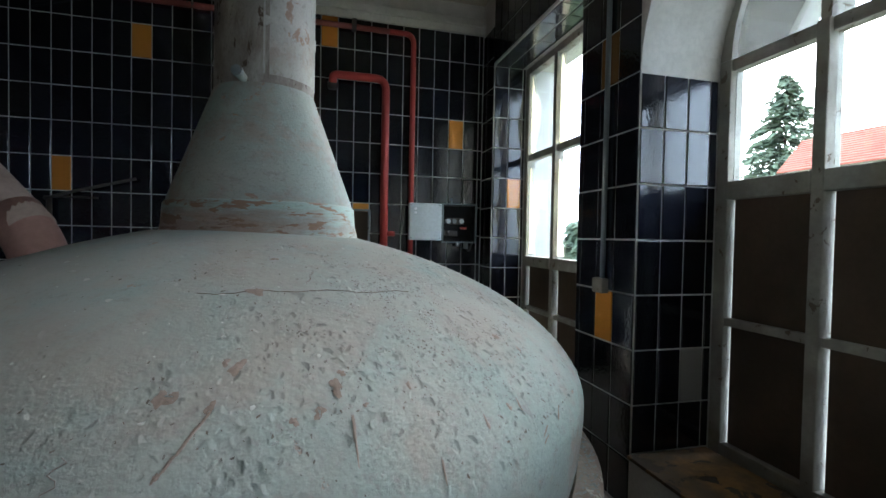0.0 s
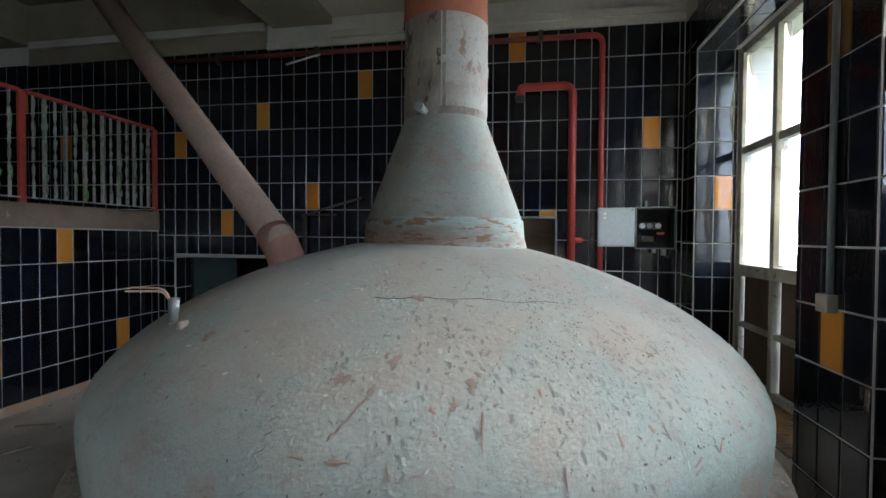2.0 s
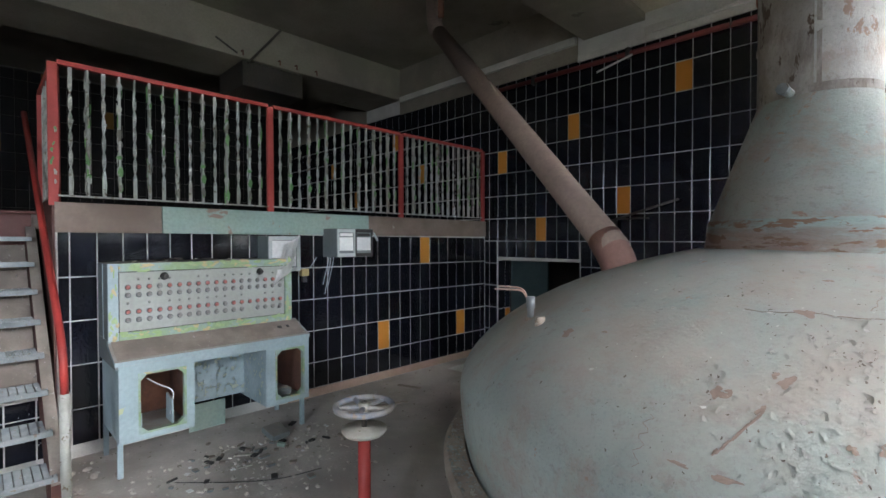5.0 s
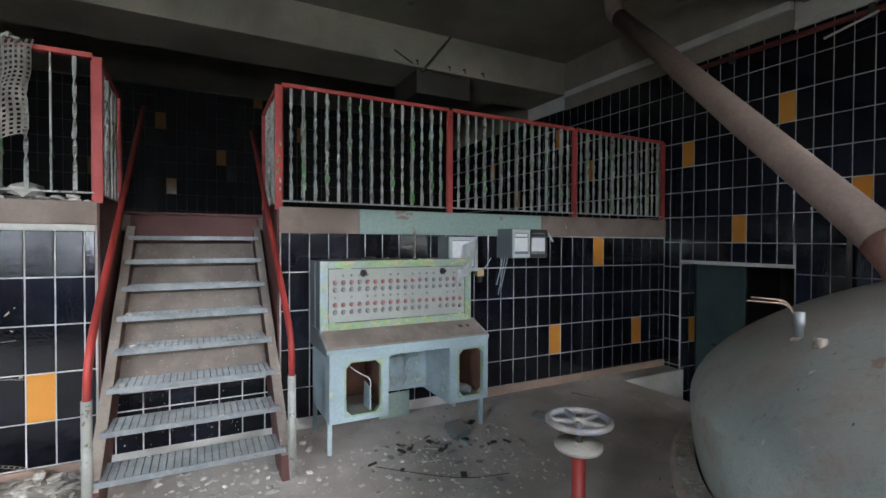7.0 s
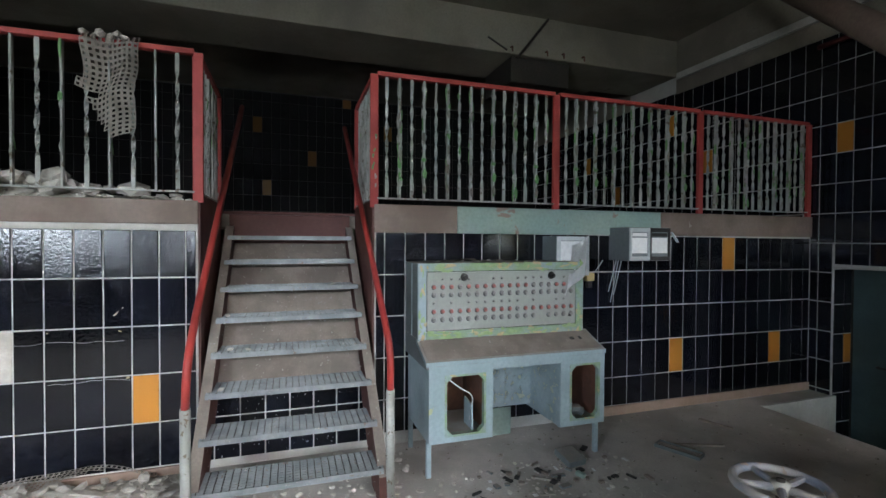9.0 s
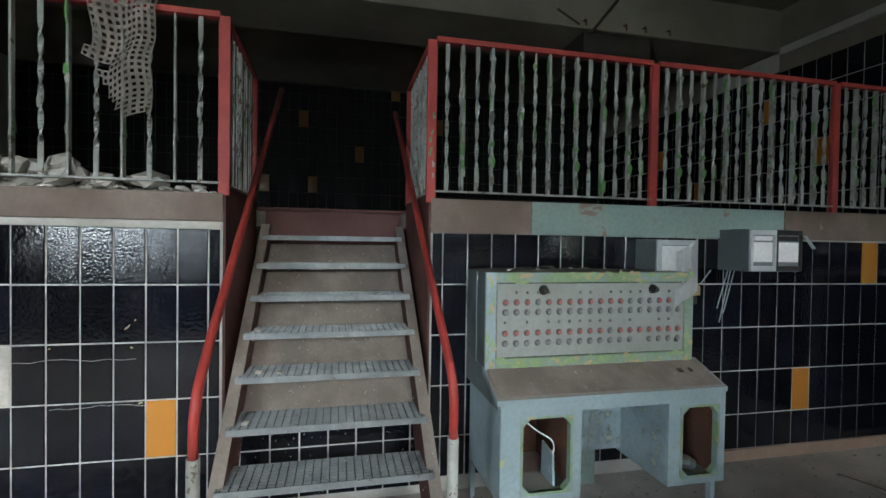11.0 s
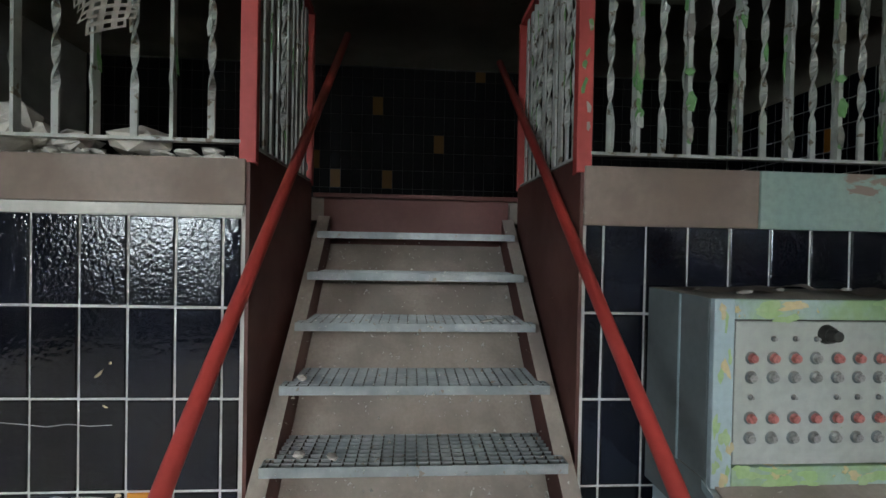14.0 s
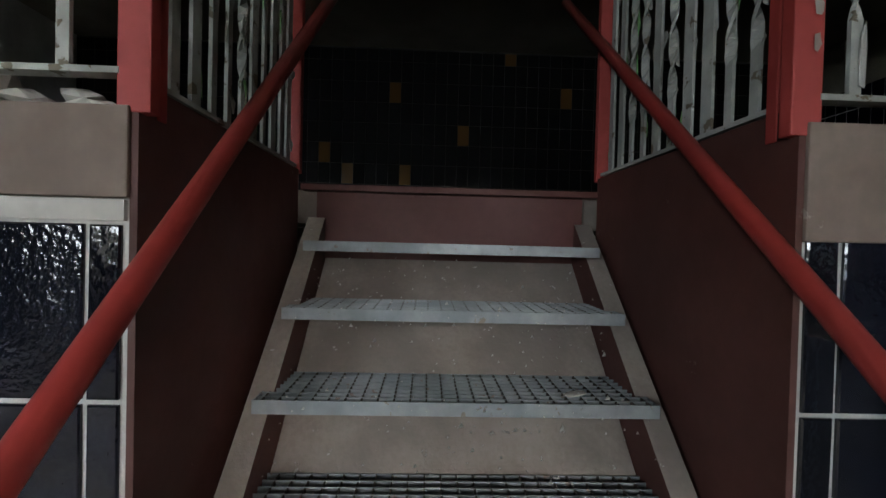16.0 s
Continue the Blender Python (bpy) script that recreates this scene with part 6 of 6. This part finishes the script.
for k in range(3):
    part("slat", boxes((gx0 - 0.028 + k * 0.024, gx0 - 0.020 + k * 0.024, gy0 - 0.138, gy0 + 0.138, 0.003, 0.018)), RISER, grille)
grille.rotation_euler = (0, 0, radians(-65))
scrap("wood_lath", "dark broken wooden lath on the floor", "wood", RISER, -3.35, 2.7, 0.25, 0.03, 0.012, 20)
for k in range(30):
    scrap("paper_scrap", "small torn scrap of pale paper on the floor", "paper", (PAPER, FRAMEWOOD, RUBBLE)[k % 3], lit.uniform(-3.2, -2.5), lit.uniform(0.35, 1.7), lit.uniform(0.02, 0.05), lit.uniform(0.01, 0.03), 0.003, lit.uniform(0, 180))
for k in range(44):
    scrap("dark_scrap", "small dark piece of debris on the floor", "debris", (SIDEGREY, RISER, BLACK)[k % 3], lit.gauss(-2.95, 0.2), lit.gauss(1.1, 0.4), lit.uniform(0.02, 0.07), lit.uniform(0.012, 0.04), 0.012, lit.uniform(0, 180))
wire = thing("floor_wire", (-2.8, 0.7, 0), "thin dark wire curled on the floor", "wire")
part("strand", tube(bend([(-2.95, 0.55, 0.004), (-2.7, 0.8, 0.006), (-2.55, 1.0, 0.004), (-2.5, 1.25, 0.004)], 0.3), 0.003, 6), BLACK, wire)
# litter on top of the console
for k in range(6):
    ob = single("plaster_chunk", chunk(lit, lit.uniform(0.012, 0.03), 0.4), RUBBLE, (0, 0, 0), "crumb of plaster on the console top", "rubble", group="plaster chunks")
    ob.location = (lit.uniform(-3.68, -3.46), lit.uniform(0.36, 1.45), DZT)

# ---- under the ceiling ----
hb = thing("air_duct_box", (-5.8, 2.45, 3.3), "dark sheet metal duct box under the gallery beam", "duct")
part("box", boxes((-6.25, -5.5, 1.98, 2.75, 3.27, 3.566), bevel=0.01), DARKSTEEL, hb)
rod = thing("ceiling_conduit", (-5.44, 2.2, 3.6), "dark diagonal rod crossing the pale beam", "rod")
part("rod", tube([(-5.43, 2.02, 3.52), (-5.425, 2.42, 4.02)], 0.014, 8), DARKSTEEL, rod)
part("rod", tube([(-5.44, 1.66, 3.72), (-5.44, 1.9, 3.6)], 0.01, 8), DARKSTEEL, rod)
for y in (1.95, 2.4, 2.62, 2.9):
    hook = thing("beam_hook", (-5.43, y, 3.62), "small rusty hook on the beam", "hook", group="beam hooks")
    part("hook", tube(bend([(-5.455, y, 3.64), (-5.40, y, 3.64), (-5.40, y, 3.58)], 0.02), 0.008, 6), RUST, hook)
dl = thing("drop_pipe", (-2.9, 2.9, 3.6), "short rusty drop pipe with a pale tip under the ceiling", "pipe")
part("pipe", tube([(-2.95, 2.75, 4.03), (-2.95, 2.75, 3.45)], 0.028, 12), RUST, dl, smooth=True)
part("sleeve", tube([(-2.95, 2.75, 4.0), (-2.95, 2.75, 3.78)], 0.034, 12), PLASTER, dl, smooth=True)
cable = thing("loose_cable", (-1.6, NY - 0.05, 3.3), "loose pale cable hanging along the cornice", "cable")
part("strand", tube(bend([(-1.35, NY - 0.06, 3.40), (-1.0, NY - 0.07, 3.41), (-0.7, NY - 0.06, 3.47)], 0.2), 0.007, 6), PLASTER, cable)
part("strand", tube([(-2.2, NY - 0.1, 3.14), (-1.85, NY - 0.07, 3.23)], 0.010, 6), PLASTER, cable)

# ---- tiles, last ----
TILES = {}


def tile_data(w, h, material):
    key = (round(w, 3), round(h, 3), material.name)
    if key not in TILES:
        bm = bmesh.new()
        rings = []
        for z, c in ((0.0, 0.0), (0.005, 0.0), (0.0075, 0.003)):
            rings.append([bm.verts.new((sx * (w / 2 - c), sy * (h / 2 - c), z)) for sx, sy in ((-1, -1), (1, -1), (1, 1), (-1, 1))])
        for p, q in zip(rings, rings[1:]):
            for k in range(4):
                bm.faces.new((p[k], p[(k + 1) % 4], q[(k + 1) % 4], q[k]))
        bm.faces.new(rings[2])
        TILES[key] = finish("tile", bm, material)
    return TILES[key]


def clip(a0, a1, b0, b1, holes):
    """Cut a cell by holes (u0, u1, v0, v1); None if nothing useful is left."""
    for h0, h1, g0, g1 in holes:
        if a1 <= h0 or a0 >= h1 or b1 <= g0 or b0 >= g1:
            continue
        cands = [(a0, min(a1, h0), b0, b1), (max(a0, h1), a1, b0, b1), (a0, a1, b0, min(b1, g0)), (a0, a1, max(b0, g1), b1)]
        cands = [c for c in cands if c[1] - c[0] > 0.012 and c[3] - c[2] > 0.012]
        if not cands:
            return None
        a0, a1, b0, b1 = max(cands, key=lambda c: (c[1] - c[0]) * (c[3] - c[2]))
    return a0, a1, b0, b1


def tile_field(parent, origin, u, n, us, vs, holes=(), special=None, near=None, joint=0.009, shear=0.0, seed=1):
    """Tiles on a wall: u runs along it, z up, n out of it; us and vs are the joint lines; special maps (column, row) to a glaze;
    near tells by (u, v) which tiles are pieces of their own, the others are joined."""
    rng = random.Random(seed)
    u, n, o = Vector(u), Vector(n), Vector(origin)
    up = Vector((0, 0, 1))
    rest = {}
    special = special or {}
    for i, (a0, a1) in enumerate(zip(us, us[1:])):
        for j, (b0, b1) in enumerate(zip(vs, vs[1:])):
            c = clip(a0, a1, b0, b1, holes)
            if not c:
                continue
            w, h = c[1] - c[0] - joint, c[3] - c[2] - joint
            if w < 0.008 or h < 0.008:
                continue
            cu, cv = (c[0] + c[1]) / 2, (c[2] + c[3]) / 2
            mat = special.get((i, j), TILE)
            p = o + u * cu + up * (cv + shear * cu) + n * rng.uniform(-0.0012, 0.0008)
            turn = Matrix((u, up, n)).transposed().to_4x4()
            tilt = Euler((rng.gauss(0, 0.004), rng.gauss(0, 0.004), rng.gauss(0, 0.002))).to_matrix().to_4x4()
            m = Matrix.Translation(p) @ turn @ tilt
            me = tile_data(w, h, mat)
            if near is None or near(cu, cv):
                ob = new("tile", me)
                ob.parent = parent
                ob.matrix_basis = m
            else:
                rest.setdefault(mat.name, []).append((me, m))
    for name, lot in rest.items():
        verts, faces = [], []
        for me, m in lot:
            k = len(verts)
            verts += [tuple(m @ v.co) for v in me.vertices]
            faces += [tuple(k + q for q in f.vertices) for f in me.polygons]
        me = bpy.data.meshes.new("tiles")
        me.from_pydata(verts, [], faces)
        me.materials.append(bpy.data.materials[name])
        ob = new("tiles", me)
        ob.parent = parent
        tagged(ob, kind="stuff")


def steps(a, b, pitch, anchor):
    """Joint lines from a to b at a pitch, one of them through the anchor."""
    k0 = math.ceil((a - anchor) / pitch + 0.15)
    k1 = math.floor((b - anchor) / pitch - 0.15)
    return [a] + [anchor + k * pitch for k in range(k0, k1 + 1)] + [b]


def cell(lines, v):
    return next(i for i, (a, b) in enumerate(zip(lines, lines[1:])) if a <= v < b)


ROWS = [0.048, 0.318, 0.610, 0.900, 1.188, 1.455]
# below the gallery, north of the stair
us = steps(RIGHT + 0.01, NY - 0.012, 0.1456, 2.643)
sp = {(cell(us, y), cell(ROWS, z)): ORANGE for y, z in ((2.70, 0.45), (3.28, 1.3), (3.86, 0.45))}
tile_field(wall_west, (WX, 0, 0), (0, 1, 0), (1, 0, 0), us, [0.085] + ROWS[1:-1] + [1.486], special=sp, shear=-0.005, seed=2)
us = steps(SY + 0.02, LEFT - 0.012, 0.1425, -1.340)
sp = {(cell(us, y), cell(ROWS, z)): ORANGE for y, z in ((-1.26, 0.45), (-3.2, 0.7), (-4.4, 1.3))}
sp[(cell(us, -2.0), cell(ROWS, 0.7))] = RUBBLE
for y in (-1.06, -1.2, -1.34, -1.49, -1.63, -2.2):
    sp[(cell(us, y - 0.02), 4)] = HAMMERED
tile_field(wall_west, (WX, 0, 0), (0, 1, 0), (1, 0, 0), us, ROWS[:-1] + [1.474], special=sp, near=lambda a, b: a > -2.6, shear=-0.005, seed=3)
us = steps(LEFT + 0.02, RIGHT - 0.02, 0.149, -0.9)
tile_field(wall_west, (WX, 0, 0), (0, 1, 0), (1, 0, 0), us, [0.048, 0.318, 0.43], seed=4)

# north wall
col = [1.203 + 0.1487 * k for k in (2, 1)] + [1.203 - 0.1487 * k for k in range(19)]
col += [col[-1] - 0.1387 * k for k in range(1, 17)]
us = sorted([EX - 0.008] + col)
left = us[0]
far_us = steps(FAR + 0.01, left, 0.149, left)[:-1]
vs = [1.125 + 0.2765 * k for k in range(-8, 9)]
vs = [v for v in vs if v > -1.0]
allu = far_us + us
sp = {}
for x, z in ((1.28, 2.35), (0.08, 3.2), (-1.40, 2.93), (-1.96, 1.82), (-2.51, 2.66), (-2.94, 1.55), (-3.49, 2.4), (0.36, 1.60), (-2.0, 0.5), (-4.9, 2.4), (-5.6, 3.0), (-6.6, 2.1), (-7.4, 2.7)):
    sp[(cell(allu, x), cell(vs, z + 0.0055 * (x + 1)))] = ORANGE
holes = [(DX0 - 0.01, DX1 + 0.01, -2, DZ + 0.012), (FAR, WX, -2, DECK)]
tile_field(wall_north, (0, NY, 0), (1, 0, 0), (0, -1, 0), allu, vs + [3.335], holes, sp, near=lambda a, b: WX < a and 1.2 < b < 3.1, shear=-0.0055, seed=5)
# reveal of the low doorway
vs2 = [v for v in vs if v < DZ - 0.1] + [DZ - 0.01]
tile_field(wall_north, (DX0, 0, 0), (0, 1, 0), (1, 0, 0), [NY + 0.006, NY + 0.145, NY + 0.245], vs2, special={(1, cell(vs2, 0.42)): ORANGE}, seed=6)

# outer wall: pilaster between the windows, corner strip, window head
PR = [1.105 + 0.2755 * k for k in range(-4, 9)]
PR = [0.02] + [v for v in PR if v > 0.1]
us = [1.992, 2.165, 2.325, 2.485, 2.533]
# the upper orange tile takes the dimmer glaze
sp = {(1, cell(PR, 0.95)): ORANGE, (1, cell(PR, 2.4)): DULLORANGE}
tile_field(wall_east, (EX, 0, 0), (0, 1, 0), (-1, 0, 0), us, PR, special=sp, seed=7)
us = [EX + 0.002 + 0.137 * k for k in range(4)] + [2.01]
rows = [v for v in PR if v < 2.2] + [SPR - 0.01]
rows = [0.312] + [v for v in rows if v > 0.35]
tile_field(wall_east, (0, W2C + W2H, 0), (1, 0, 0), (0, -1, 0), us, rows, special={(2, cell(rows, 0.7)): PALE, **{(c, cell(rows, z)): HAMMERED for c, z in ((1, 2.1), (2, 2.1), (0, 1.8), (1, 1.5), (1, 1.75))}}, seed=8)
us = [W1[1] + 0.002, W1[1] + 0.12, NY - 0.01]
tile_field(wall_east, (EX, 0, 0), (0, 1, 0), (-1, 0, 0), us, PR, seed=9)
us = [EX + 0.004, EX + 0.143, EX + 0.282, 1.86]
rows = [0.312] + [v + 0.0 for v in PR if 0.35 < v < 2.9] + [W1[2] - 0.004]
tile_field(wall_east, (0, W1[1], 0), (1, 0, 0), (0, -1, 0), us, rows, special={(1, cell(rows, 1.75)): ORANGE}, seed=10)
us = steps(W1[0] + 0.004, W1[1] - 0.004, 0.149, W1[0])
tile_field(wall_east, (EX, 0, 0), (0, 1, 0), (-1, 0, 0), us, [W1[2] + 0.02, 3.2, 3.46, 3.61], seed=11)
# underside of the flat window head
rng = random.Random(12)
for x in (EX + 0.075, EX + 0.215):
    for a, b in zip(us, us[1:]):
        if b - a > 0.05:
            ob = new("tile", tile_data(0.13, b - a - 0.009, TILE))
            ob.parent = wall_east
            ob.matrix_basis = Matrix.Translation((x, (a + b) / 2, W1[2])) @ Matrix.Rotation(math.pi, 4, "X")
# plain dark tiling on what lies behind the camera, and behind the gallery
us = steps(SY + 0.02, W2C - W2H - 0.01, 0.149, 0.0)
tile_field(wall_east, (EX, 0, 0), (0, 1, 0), (-1, 0, 0), us, PR + [3.6], [(c - W2H - 0.01, c + W2H + 0.01, 0.2, SPR + W2H + 0.05) for c in (W4C, W3C)], near=lambda a, b: False, seed=13)
us = steps(WX, EX, 0.149, 0.0)
tile_field(wall_south, (0, SY, 0), (1, 0, 0), (0, 1, 0), us, ROWS + [1.71, 1.98, 2.26, 2.53, 2.81, 3.08, 3.36], [], near=lambda a, b: False, seed=14)
us = steps(SY, NY - 0.01, 0.149, -0.9)
vs = [DECK + 0.02] + [DECK + 0.02 + 0.265 * k for k in range(1, 9)] + [3.93]
# all glazes here are darkened copies, shade painted into them
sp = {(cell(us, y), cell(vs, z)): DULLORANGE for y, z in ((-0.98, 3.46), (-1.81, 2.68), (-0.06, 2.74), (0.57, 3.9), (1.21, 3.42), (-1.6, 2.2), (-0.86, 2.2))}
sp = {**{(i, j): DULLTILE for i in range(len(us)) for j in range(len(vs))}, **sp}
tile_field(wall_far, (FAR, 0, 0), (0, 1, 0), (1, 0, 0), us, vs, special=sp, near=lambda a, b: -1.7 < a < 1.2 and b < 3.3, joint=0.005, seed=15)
